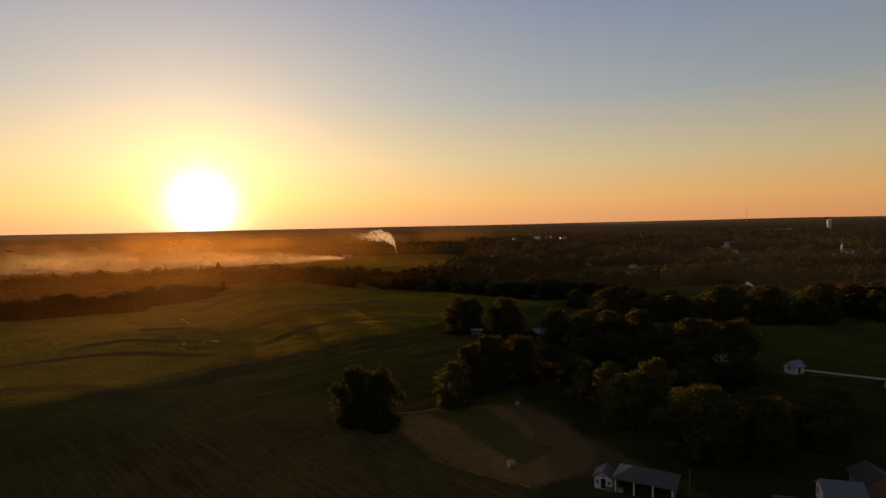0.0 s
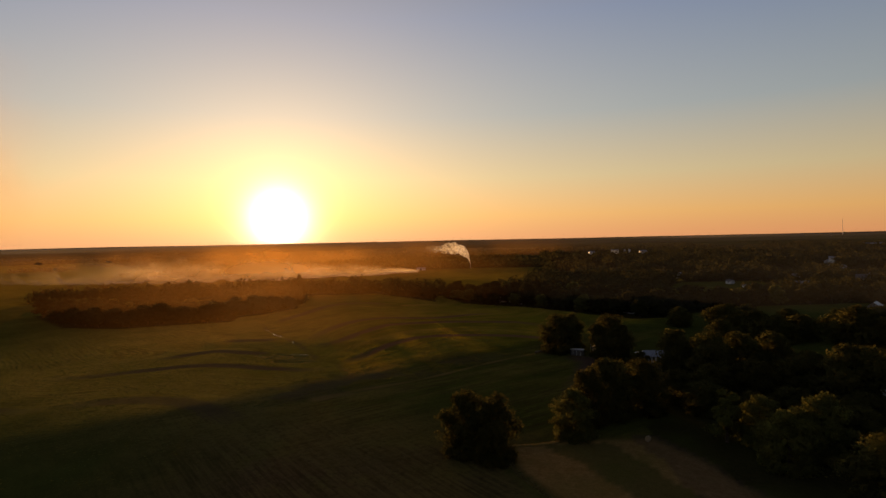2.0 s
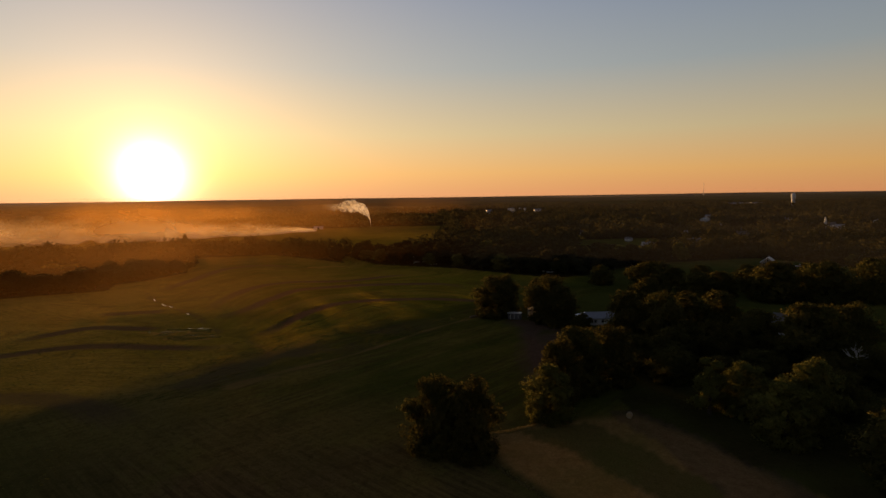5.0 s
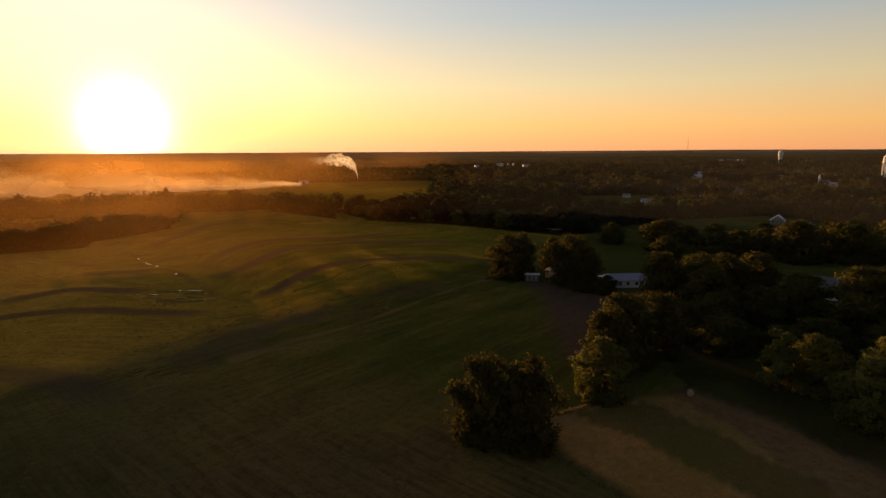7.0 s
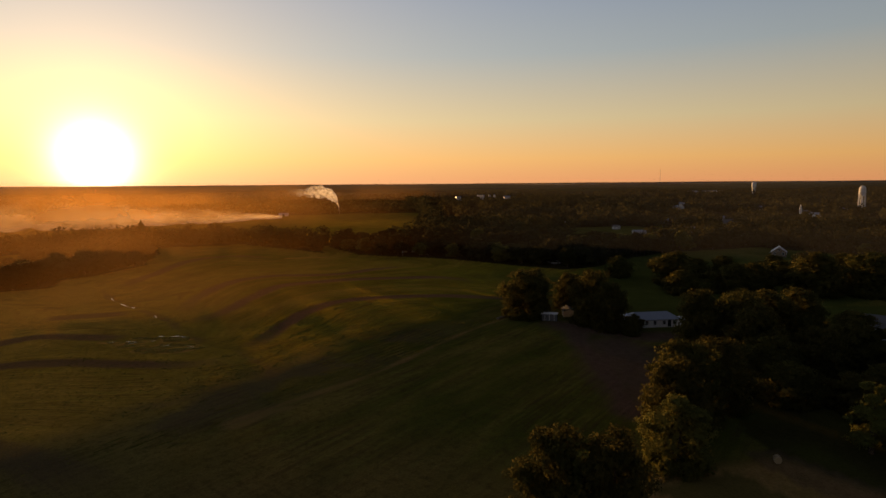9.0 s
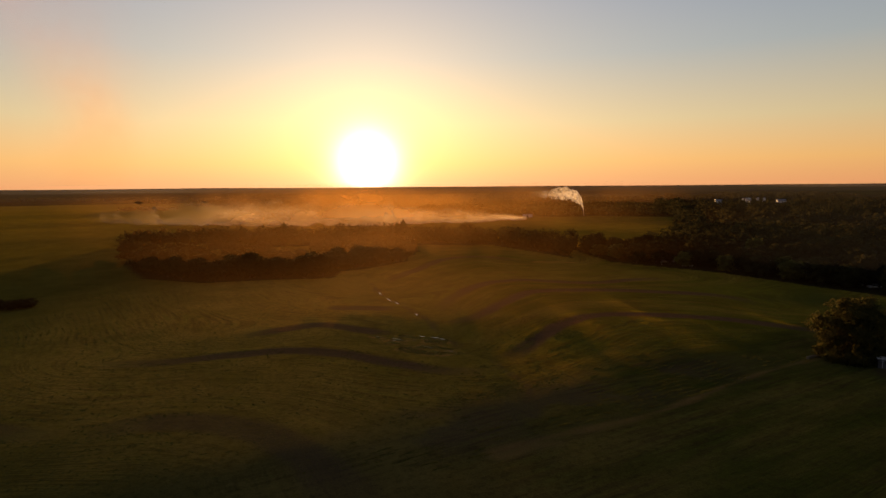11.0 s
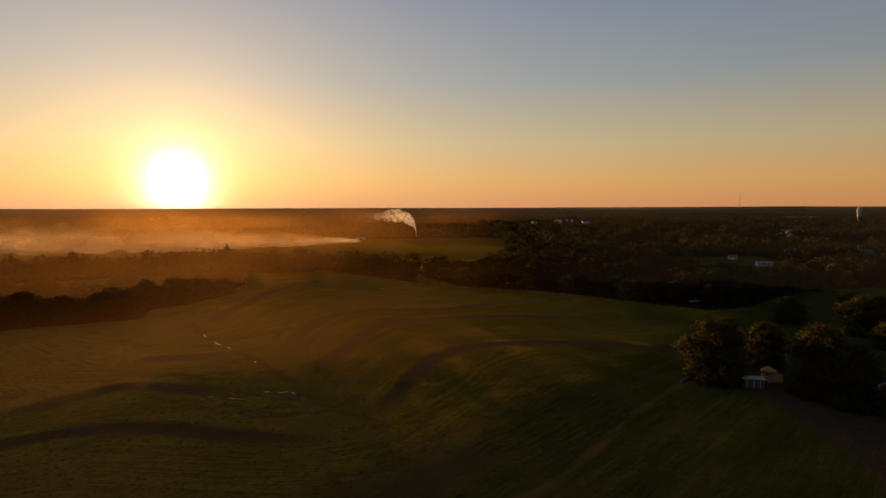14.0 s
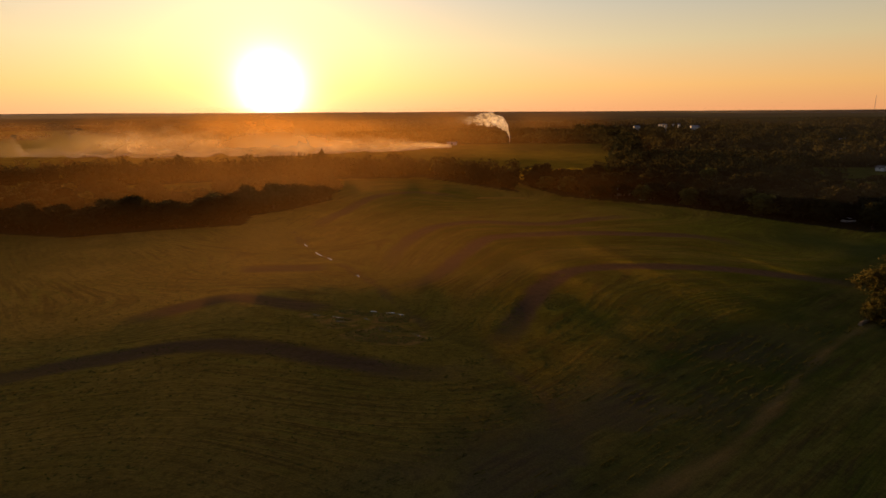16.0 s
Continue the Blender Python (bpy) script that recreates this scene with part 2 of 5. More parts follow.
M_ASPHALT = painted("asphalt", (0.085, 0.085, 0.09), 0.75, 0.4)
M_TYRE = painted("rubber", (0.02, 0.02, 0.02), 0.8)
M_CARWHITE = painted("white_car_paint", (0.7, 0.7, 0.7), 0.25, wear=0.05)
M_CARDARK = painted("dark_car_paint", (0.04, 0.045, 0.06), 0.25, wear=0.05)
M_STEEL = painted("galvanised_steel", (0.5, 0.5, 0.5), 0.45, metal=0.6)
M_BLEACHED = painted("bleached_wood", (0.40, 0.38, 0.35), 0.8)
M_BALE = painted("baled_hay", (0.42, 0.33, 0.2), 0.95, 3.0, 0.5)


def glass():
    k = Mat("window_glass")
    return k.done(k.principled((0.02, 0.022, 0.025), 0.06, spec=0.6))


def water():
    k = Mat("creek_water")
    nz = k.noise(k.coord(), 2.5, 3)
    return k.done(k.principled((0.02, 0.02, 0.018), 0.05, k.bump(nz, 0.1, 0.02), spec=0.6))


def smoke_material(name, tint, thick, scale, even=False, stretch=(1, 1, 1), detail=5):
    """Smoke: mostly clear, denser in billows, thinning towards the top and the ends of each puff (kept in uv)."""
    k = Mat(name)
    uv = k.n("ShaderNodeUVMap").outputs[0]
    sep = k.n("ShaderNodeSeparateXYZ", {0: uv})
    body = k.math("MULTIPLY", sep.outputs[0], sep.outputs[1])
    bill = k.ramp(k.noise(k.n("ShaderNodeMapping", {"Vector": k.coord(), "Scale": stretch}).outputs[0], scale, detail, 0.55), (0.30, 0.8 if even else 0.0), (0.68, 1.0))
    dens = k.math("MINIMUM", k.math("MULTIPLY", k.math("MULTIPLY", body, bill), thick), 0.95)
    sc = k.n("ShaderNodeMixShader", {0: 0.75, 1: k.n("ShaderNodeBsdfDiffuse", {"Color": (*tint, 1)}).outputs[0],
                                      2: k.n("ShaderNodeBsdfTranslucent", {"Color": (*tint, 1)}).outputs[0]}).outputs[0]
    return k.done(k.n("ShaderNodeMixShader", {0: dens, 1: k.n("ShaderNodeBsdfTransparent").outputs[0], 2: sc}).outputs[0])


M_GLASS, M_WATER = glass(), water()
M_SMOKE = smoke_material("white_smoke", (0.92, 0.90, 0.88), 1.7, 0.20)
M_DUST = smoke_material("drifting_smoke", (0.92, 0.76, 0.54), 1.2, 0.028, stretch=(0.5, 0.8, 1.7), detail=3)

# ---- helpers for building ----
UP = Vector((0, 0, 1))


def link_mesh(name, verts, faces, material, smooth=False):
    me = bpy.data.meshes.new(name)
    me.from_pydata(verts, [], faces)
    me.materials.append(material)
    if smooth:
        me.shade_smooth()
    me.update()
    return new(name, me)


def part(name, bm, material, parent, label=""):
    """Links a bmesh as one mesh object under a thing or a part."""
    me = bpy.data.meshes.new(name)
    bm.normal_update()
    bm.to_mesh(me)
    bm.free()
    me.materials.append(material)
    ob = new(name, me)
    ob.parent = parent
    if label:
        ob["label"] = label
    return ob


def box(bm, x0, y0, z0, x1, y1, z1, bevel=0.0):
    r = bmesh.ops.create_cube(bm, size=1.0, matrix=Matrix.LocRotScale(((x0 + x1) / 2, (y0 + y1) / 2, (z0 + z1) / 2), None, (x1 - x0, y1 - y0, z1 - z0)))
    if bevel:
        es = list({e for v in r["verts"] for e in v.link_edges})
        bmesh.ops.bevel(bm, geom=es, offset=bevel, segments=2, affect="EDGES", profile=0.5)
    return bm


def box_bm(*a, **kw):
    return box(bmesh.new(), *a, **kw)


def tube(bm, pts, radii, sides=8):
    """A tapered round stem along points."""
    rings = []
    for i, (p, r) in enumerate(zip(pts, radii)):
        p = Vector(p)
        d = (Vector(pts[min(i + 1, len(pts) - 1)]) - Vector(pts[max(i - 1, 0)])).normalized()
        a = d.orthogonal().normalized()
        b = d.cross(a)
        rings.append([bm.verts.new(p + r * (math.cos(2 * math.pi * k / sides) * a + math.sin(2 * math.pi * k / sides) * b)) for k in range(sides)])
    for u, v in zip(rings, rings[1:]):
        for k in range(sides):
            bm.faces.new((u[k], u[(k + 1) % sides], v[(k + 1) % sides], v[k]))
    bm.faces.new(rings[0][::-1])
    bm.faces.new(rings[-1])
    return bm


def empty(name, m, label, category, group="", kind=""):
    ob = new(name)
    ob.empty_display_size = 0.5
    ob.matrix_world = m
    return tagged(ob, label, category, group, kind)


# ---- the lie of the land ----
TERRACES = [
    [(-67, 189), (-64, 198), (-60, 213), (-55, 227), (-46, 238), (-29, 242), (-9, 241), (7, 234), (14, 228)],
    [(-88, 220), (-81, 230), (-76, 252), (-69, 271), (-52, 277), (-28, 280), (-4, 277), (7, 263)],
    [(-95, 233), (-94, 265), (-88, 287), (-72, 296), (-51, 293), (-33, 304), (-20, 311)],
    [(-128, 279), (-127, 312), (-123, 353), (-105, 368), (-80, 353)],
    [(-150, 166), (-136, 173), (-128, 180), (-118, 186), (-108, 189), (-95, 187), (-85, 184), (-76, 181), (-67, 182)],
    [(-134, 194), (-128, 203), (-121, 211), (-113, 212), (-101, 209), (-95, 207.5)],
    [(-128, 233), (-118, 235), (-106, 238)],
    [(-123, 138), (-115, 146), (-102, 148), (-90, 145), (-78, 137), (-67, 128)],
    [(-274, 142), (-239, 147), (-206, 150), (-169, 142), (-144, 137), (-123, 138)],
]
DITCH = [(-130, 274), (-119, 256), (-105, 240), (-93, 224), (-86, 212), (-80, 203), (-74, 193), (-67, 188), (-62, 180), (-57, 172), (-55, 158)]
FIELD_EDGE = [(-57, 146), (-50, 152), (-38, 162), (-25, 178), (-12, 193), (0, 204)]
SOIL_TRACK = [(15, 190), (11, 178), (9, 165), (6, 150), (4, 140)]
HAY = [(-11, 117), (0, 121), (16, 123), (22, 112), (26, 97), (22, 88), (13, 83), (4, 88), (-3, 94), (-10, 106)]
LANE = [(34, 180), (26, 181), (17, 188), (11, 195)]


def smooth_line(pts, n=6):
    """Points along a soft curve through the given ones."""
    p = np.array([pts[0], *pts, pts[-1]], float)
    out = []
    for i in range(1, len(p) - 2):
        for t in np.linspace(0, 1, n, endpoint=False):
            a, b, c, d = p[i - 1:i + 3]
            out.append(0.5 * (2 * b + (c - a) * t + (2 * a - 5 * b + 4 * c - d) * t ** 2 + (3 * b - a - 3 * c + d) * t ** 3))
    return np.array([*out, p[-1]])


def line_distance(x, y, pts):
    """Distance from points to a line, how far along it (0 to 1) they lie, and on which side."""
    best = np.full(x.shape, 1e9)
    along, side = np.zeros(x.shape), np.zeros(x.shape)
    n = len(pts) - 1
    for i in range(n):
        (ax, ay), (bx, by) = pts[i], pts[i + 1]
        dx, dy = bx - ax, by - ay
        t = np.clip(((x - ax) * dx + (y - ay) * dy) / (dx * dx + dy * dy + 1e-9), 0, 1)
        d = np.hypot(x - ax - t * dx, y - ay - t * dy)
        s = np.sign((x - ax) * dy - (y - ay) * dx)
        m = d < best
        best, along, side = np.where(m, d, best), np.where(m, (i + t) / n, along), np.where(m, s, side)
    return best, along, side


def inside(x, y, poly):
    r = np.zeros(np.shape(x), bool)
    for (ax, ay), (bx, by) in zip(poly, poly[1:] + poly[:1]):
        r ^= ((ay > y) != (by > y)) & (x < (bx - ax) * (y - ay) / (by - ay + 1e-12) + ax)
    return r


def lattice(x, y, scale, seed):
    """Smooth value noise, 0 to 1."""
    x, y = np.asarray(x) / scale + 1000.5, np.asarray(y) / scale + 1000.5
    xi, yi = np.floor(x).astype(np.int64), np.floor(y).astype(np.int64)
    fx, fy = x - xi, y - yi
    fx, fy = fx * fx * (3 - 2 * fx), fy * fy * (3 - 2 * fy)

    def h(i, j):
        v = (i * 374761393 + j * 668265263 + seed * 974634777) & 0x7FFFFFFF
        v = ((v ^ (v >> 13)) * 1274126177) & 0x7FFFFFFF
        return ((v ^ (v >> 16)) & 0xFFFF) / 65535.0

    a, b, c, d = h(xi, yi), h(xi + 1, yi), h(xi, yi + 1), h(xi + 1, yi + 1)
    return (a * (1 - fx) + b * fx) * (1 - fy) + (c * (1 - fx) + d * fx) * fy


T_LINES = [smooth_line(t) for t in TERRACES]
D_LINE = smooth_line(DITCH)


def land(x, y):
    x, y = np.atleast_1d(np.asarray(x, float)), np.atleast_1d(np.asarray(y, float))
    r = np.hypot(x, y - 50)
    z = np.full(x.shape, -3.0)
    z += 1.6 * (lattice(x, y, 75, 1) - 0.5) * np.clip(r / 120 - 0.4, 0.15, 1)
    z += 0.16 * (lattice(x, y, 17, 2) - 0.5)
    z += 0.05 * (lattice(x, y, 4.5, 3) - 0.5)
    z += 0.6 * np.exp(-(((x + 52) / 45) ** 2 + ((y - 138) / 40) ** 2))
    near = (r < 420)
    for i, line in enumerate(T_LINES):
        tall = (0.13, 0.20, 0.24, 0.34, 0.10, 0.15, 0.18, 0.03, 0.04)[i]
        d, t, s = line_distance(x[near], y[near], line)
        ends = np.clip(np.minimum(t, 1 - t) * 5, 0.0, 1)
        z[near] += ends * (tall * np.exp(-(d / 1.5) ** 2) - 0.04 * np.exp(-((d - 5.0) / 2.5) ** 2))
    d, t, s = line_distance(x[near], y[near], D_LINE)
    z[near] -= np.clip(np.minimum(t, 1 - t) * 8, 0, 1) * (0.22 * np.exp(-(d / 1.0) ** 2) + 0.3 * np.exp(-(d / 28) ** 2))
    far = np.clip((r - 900) / 3700, 0, 1)
    z += far * (29 + 9 * (lattice(x, y, 900, 4) - 0.5)) + np.clip((r - 700) / 900, 0, 1) * 8 * (lattice(x, y, 420, 5) - 0.55) * np.clip((3600 - r) / 1500, 0, 1)
    return z


def land_at(x, y):
    return float(land(x, y)[0])


# ---- woods, fields and clearings on the plan ----
BELT = [(-170, 405), (-110, 424), (-62, 371), (-37, 354), (5, 330), (20, 345), (4, 392), (-34, 398), (-58, 418), (-110, 462), (-175, 450)]
LEFT_WOOD = [(-222, 258), (-192, 255), (-176, 265), (-150, 281), (-158, 312), (-185, 322), (-250, 318), (-275, 300)]
CREEK_WOOD = [(-160, 290), (-146, 312), (-138, 340), (-150, 380), (-166, 408), (-200, 400), (-186, 352), (-182, 318)]
LEFT_BELT = [(-345, 368), (-255, 376), (-200, 398), (-168, 405), (-172, 450), (-230, 438), (-345, 402)]
TOWN_WOOD = [(-30, 352), (6, 330), (30, 303), (48, 288), (64, 292), (92, 316), (122, 332), (180, 338), (198, 292), (176, 255), (154, 222), (175, 178), (420, 150), (1500, 500), (1500, 1500), (60, 1500), (40, 760), (20, 560), (2, 460)]
CLEAR = [
    [(78, 395), (128, 492), (184, 486), (192, 420), (160, 380), (112, 358)],
    [(64, 292), (92, 316), (122, 332), (180, 338), (198, 292), (176, 255), (154, 222), (100, 205), (64, 232), (56, 262)],
    [(28, 305), (62, 258), (40, 232), (-4, 275)],
]
ROAD = [(186, 60), (180, 110), (176, 150), (180, 185), (217, 233), (290, 314), (354, 385), (470, 515), (640, 705)]
FAR_FIELD = [(-155, 580), (-90, 715), (28, 750), (16, 575), (-10, 520), (-60, 520)]


VILLAGE = [(158, 470), (158, 434), (191, 428), (252, 468), (224, 508), (142, 548), (330, 640), (410, 560), (470, 720), (380, 760), (560, 800), (640, 860), (300, 780), (300, 540), (520, 640), (450, 860), (528.6, 628.0), (360, 714)]


def wood_here(x, y):
    w = inside(x, y, BELT) | inside(x, y, LEFT_WOOD) | inside(x, y, LEFT_BELT) | inside(x, y, CREEK_WOOD) | inside(x, y, TOWN_WOOD)
    for c in CLEAR:
        w &= ~inside(x, y, c)
    d = line_distance(x, y, ROAD)[0]
    for hx, hy in VILLAGE:
        ln = math.hypot(hx + 45, hy - 70)
        ex, ey = hx - 46 * (hx + 45) / ln, hy - 46 * (hy - 70) / ln
        w &= line_distance(x, y, [(hx, hy), (ex, ey)])[0] > 8.5
    # a gap cut into the belt to let low sun reach the outbuilding
    w &= line_distance(x, y, [(-15, 284), (-62, 396)])[0] > 5.5
    return w & (d > 7.5)


def contour_value(x, y):
    """A smooth coordinate whose level lines run along the terraces, as the field is worked."""
    rows = TERRACES[8][:-1] + TERRACES[7]
    guides = [(rows, 0, 0), (rows, -34, -34), (rows, -72, -72), (TERRACES[4] + TERRACES[0][1:], 0, 45), (TERRACES[5] + [(-82, 205)] + TERRACES[1], 0, 80), (TERRACES[6] + TERRACES[2], 0, 108), (TERRACES[3], 0, 175), (FIELD_EDGE + [(10, 214)], 0, 14), (FIELD_EDGE + [(10, 214)], -30, -16)]
    num, den = np.zeros(len(x)), np.zeros(len(x))
    for pts, shift, value in guides:
        d = line_distance(x, y, smooth_line([(px, py + shift) for px, py in pts], 3))[0]
        w = 1 / (d + 2.0) ** 2
        num, den = num + w * value, den + w
    return num / den


def beyond_edge(x, y):
    """How far north of the long field edge a place lies."""
    return (y - 146) * 0.70 - (x + 57) * 0.71


def working(x, y, wob=0.0):
    """How far a place belongs to the eastern and to the southern way of working the field."""
    east = np.clip(0.5 - (beyond_edge(x, y) - 17) / 12 + wob * 0.2, 0, 1)
    south = np.clip((143 - y - 0.25 * (x + 60) + 4 * wob) / 38, 0, 1) * np.clip((x + 105) / 20, 0, 1)
    return east, south


def make_ground():
    def axis(lo, hi, fine, step, grow):
        a = list(np.arange(lo, hi + 0.1, fine))
        s, v = step, hi
        while v < 5600:
            v += s
            s = min(s * grow, 220)
            a.append(v)
        s, v, b = step, lo, []
        while v > -5600:
            v -= s
            s = min(s * grow, 220)
            b.append(v)
        return np.array(b[::-1] + a)

    xs, ys = axis(-150, 90, 1.05, 1.2, 1.035), axis(62, 300, 1.05, 1.2, 1.035)
    X, Y = np.meshgrid(xs, ys)
    x, y = X.ravel(), Y.ravel()
    z = land(x, y)
    nx, ny = len(xs), len(ys)
    i = np.arange(nx * ny).reshape(ny, nx)
    quads = np.stack([i[:-1, :-1], i[:-1, 1:], i[1:, 1:], i[1:, :-1]], -1).reshape(-1, 4)
    me = bpy.data.meshes.new("ground")
    me.vertices.add(len(x))
    me.vertices.foreach_set("co", np.stack([x, y, z], 1).astype(np.float32).ravel())
    me.loops.add(quads.size)
    me.loops.foreach_set("vertex_index", quads.ravel().astype(np.int32))
    me.polygons.add(len(quads))
    me.polygons.foreach_set("loop_start", np.arange(0, quads.size, 4, dtype=np.int32))
    me.update(calc_edges=True)
    me.shade_smooth()
    # cover: bare soil, hay, lawn, wood floor (its dark colour also stands for shade by the near trees)
    cov = np.zeros((len(x), 4))
    wob = 2.2 * (lattice(x, y, 6, 7) - 0.5)
    near = np.hypot(x, y - 50) < 420
    for i, line in enumerate(T_LINES):
        d, t, s = line_distance(x[near], y[near], line)
        cov[near, 0] = np.maximum(cov[near, 0], (0.9, 0.85, 0.8, 0.7, 0.8, 0.85, 0.7, 0.45, 0.6)[i] * np.clip(np.minimum(t, 1 - t) * 5, 0, 1) * np.clip(2.4 - np.abs(s * d - 2.8 + 0.5 * wob[near]) / (1.25 if i != 7 else 1.7), 0, 1))
        # pale dry-grass crest, which also paints the lit edge of each terrace
        cov[near, 1] = np.maximum(cov[near, 1], 0.6 * np.clip(np.minimum(t, 1 - t) * 5, 0, 1) * np.clip(1.5 - np.abs(s * d + 1.2 + 0.5 * wob[near]) / 0.9, 0, 1))
    for line, wide, amt in ((DITCH, 0.7, 0.45), (SOIL_TRACK, 3.2, 0.9), (LANE, 4.0, 0.9)):
        d = line_distance(x[near], y[near], smooth_line(line))[0]
        cov[near, 0] = np.maximum(cov[near, 0], amt * np.clip(1.4 - np.abs(d + wob[near]) / wide, 0, 1))
    bare = [(0, 138), (3, 165), (9, 182), (26, 186), (30, 150), (14, 130)]
    d = line_distance(x[near], y[near], bare + bare[:1])[0]
    cov[near, 0] = np.maximum(cov[near, 0], np.where(inside(x[near], y[near], bare), np.clip((d + 2 * wob[near]) / 9, 0, 0.85), 0))
    # the headland along the field edge is half bare
    head = np.clip(1.3 - np.abs(beyond_edge(x[near], y[near]) - 9) / 10, 0, 1) * np.clip((y[near] - 138) / 8, 0, 1) * np.clip((206 - y[near]) / 20, 0, 1)
    cov[near, 0] = np.maximum(cov[near, 0], head * np.clip(2.2 * (lattice(x[near], y[near], 11, 31) * 0.6 + lattice(x[near], y[near], 3.5, 32) * 0.4) - 0.75, 0, 0.42))
    hd = line_distance(x[near], y[near], HAY + HAY[:1])[0]
    # tree shadow across the hay, painted as a green wedge
    shadow_wedge = inside(x + 1.2 * wob, y, [(-4, 118), (7, 120), (18, 97), (12, 91), (4, 104)])
    # the east of the plot takes more soil colour
    plot_east = inside(x + wob, y, [(12, 124), (17, 97), (14, 84), (27, 88), (27, 98), (22, 113), (17, 124)])
    cov[:, 0] = np.where(plot_east, 0.45, cov[:, 0])
    hin = inside(x[near] + 0.3 * wob[near], y[near] + 0.3 * wob[near], HAY)
    cov[near, 1] = np.where(hin, np.clip(hd / 1.2, 0.3, 1) * np.where(shadow_wedge[near], 0.35, 1.0), 0)
    lawn = inside(x + wob, y, [(2, -80), (6, 20), (10, 60), (10, 83), (22, 88), (36, 84), (44, 50), (60, -80)])
    lawn |= inside(x + wob, y, [(84, 146), (105, 137), (165, 122), (172, 160), (150, 200), (95, 205), (60, 178), (30, 176), (22, 205), (40, 232), (64, 258), (62, 150)])
    for c in CLEAR[:2]:
        lawn |= inside(x + wob, y, c)
    cov[:, 2] = np.where(lawn, 0.9, np.where(shadow_wedge, 0.8, 0))
    d = line_distance(x, y, CLEAR[2] + CLEAR[2][:1])[0]
    cov[:, 2] = np.maximum(cov[:, 2], np.where(inside(x, y, CLEAR[2]), np.clip(d / 22, 0, 0.8), 0))
    # darker green crop to the south-west, and the far green field
    west = np.clip((150 - y + 3 * wob) / 50, 0, 1) * np.clip((-52 - x) / 35, 0, 1) * 0.95 + np.clip((-150 - x) / 80, 0, 1) * 0.92
    cov[:, 2] = np.maximum(cov[:, 2], np.clip(west, 0, 0.95))
    cov[:, 2] = np.where(inside(x + 6 * wob, y + 9 * wob, [(-260, 500), (-220, 830), (130, 830), (110, 470), (-60, 480)]), 0.62, cov[:, 2])
    r = np.hypot(x, y)
    farwood = (lattice(x, y, 260, 8) * 0.6 + lattice(x, y, 90, 9) * 0.4 > 0.36) & (r > 760) & ~((np.arctan2(x, y) < -0.62) & (r < 2400))
    # tree shade painted on open ground: lawn darkened with the wood-floor colour
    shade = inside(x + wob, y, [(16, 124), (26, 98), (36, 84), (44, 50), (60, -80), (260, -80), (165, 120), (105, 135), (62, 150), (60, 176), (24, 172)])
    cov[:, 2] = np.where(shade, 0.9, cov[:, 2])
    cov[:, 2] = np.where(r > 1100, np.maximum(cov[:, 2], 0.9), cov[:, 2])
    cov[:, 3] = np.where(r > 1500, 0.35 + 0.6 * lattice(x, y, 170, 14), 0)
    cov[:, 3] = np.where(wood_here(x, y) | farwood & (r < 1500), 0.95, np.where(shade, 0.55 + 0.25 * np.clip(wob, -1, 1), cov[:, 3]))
    # dry patches: the corner of the two fields and the wet hollow
    d = line_distance(x[near], y[near], [(-58, 144), (-54, 147.5), (-50, 149)])[0]
    cov[near, 1] = np.maximum(cov[near, 1], 0.6 * np.clip(1.2 - np.abs(d + 1.6 * wob[near]) / 1.2, 0, 1))
    d = line_distance(x[near], y[near], [(-74, 349), (-64, 351), (-56, 350)])[0]
    cov[near, 1] = np.maximum(cov[near, 1], 0.8 * np.clip(1.3 - np.abs(d + 0.8 * wob[near]) / 1.6, 0, 1))
    d = line_distance(x[near], y[near], smooth_line([(-11, 116), (-10.8, 106), (-3.8, 93.5), (3.3, 87.5), (12.5, 82)]))[0]
    cov[near, 2] = np.maximum(cov[near, 2], np.clip(1.8 - d / 0.8, 0, 1))
    cov[near, 1] = np.where(d < 0.9, 0.25, cov[near, 1])
    d = line_distance(x[near], y[near], smooth_line(FIELD_EDGE))[0]
    cov[near, 1] = np.maximum(cov[near, 1], 0.6 * np.clip(1.3 - np.abs(d + 0.6 * wob[near]) / 0.7, 0, 1))
    hollow = inside(x + wob, y, [(-101, 202), (-92, 205), (-81, 203), (-74, 192), (-77, 188), (-88, 190)])
    cov[:, 1] = np.maximum(cov[:, 1], np.where(hollow & (lattice(x, y * 3.2, 5, 23) > 0.44), 1.0, 0))
    til = np.zeros((len(x), 4))
    til[:, 0], til[:, 1] = working(x, y, wob)
    # greener to the east; the brown west also holds painted glare
    til[:, 2] = np.clip(0.25 + (x + 95) / 70 + (y - 190) / 160, 0.12, 1) * (1 - 0.75 * til[:, 1])
    til[near, 3] = contour_value(x[near], y[near])
    at2 = me.color_attributes.new("tillage", "FLOAT_COLOR", "POINT")
    at2.data.foreach_set("color", til.astype(np.float32).ravel())
    at = me.color_attributes.new("cover", "FLOAT_COLOR", "POINT")
    at.data.foreach_set("color", cov.astype(np.float32).ravel())
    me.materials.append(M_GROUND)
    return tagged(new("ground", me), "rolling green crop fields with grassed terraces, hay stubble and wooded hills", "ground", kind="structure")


make_ground()

# ---- trees ----


def unit(a):
    return a / (np.linalg.norm(a, axis=1)[:, None] + 1e-9)


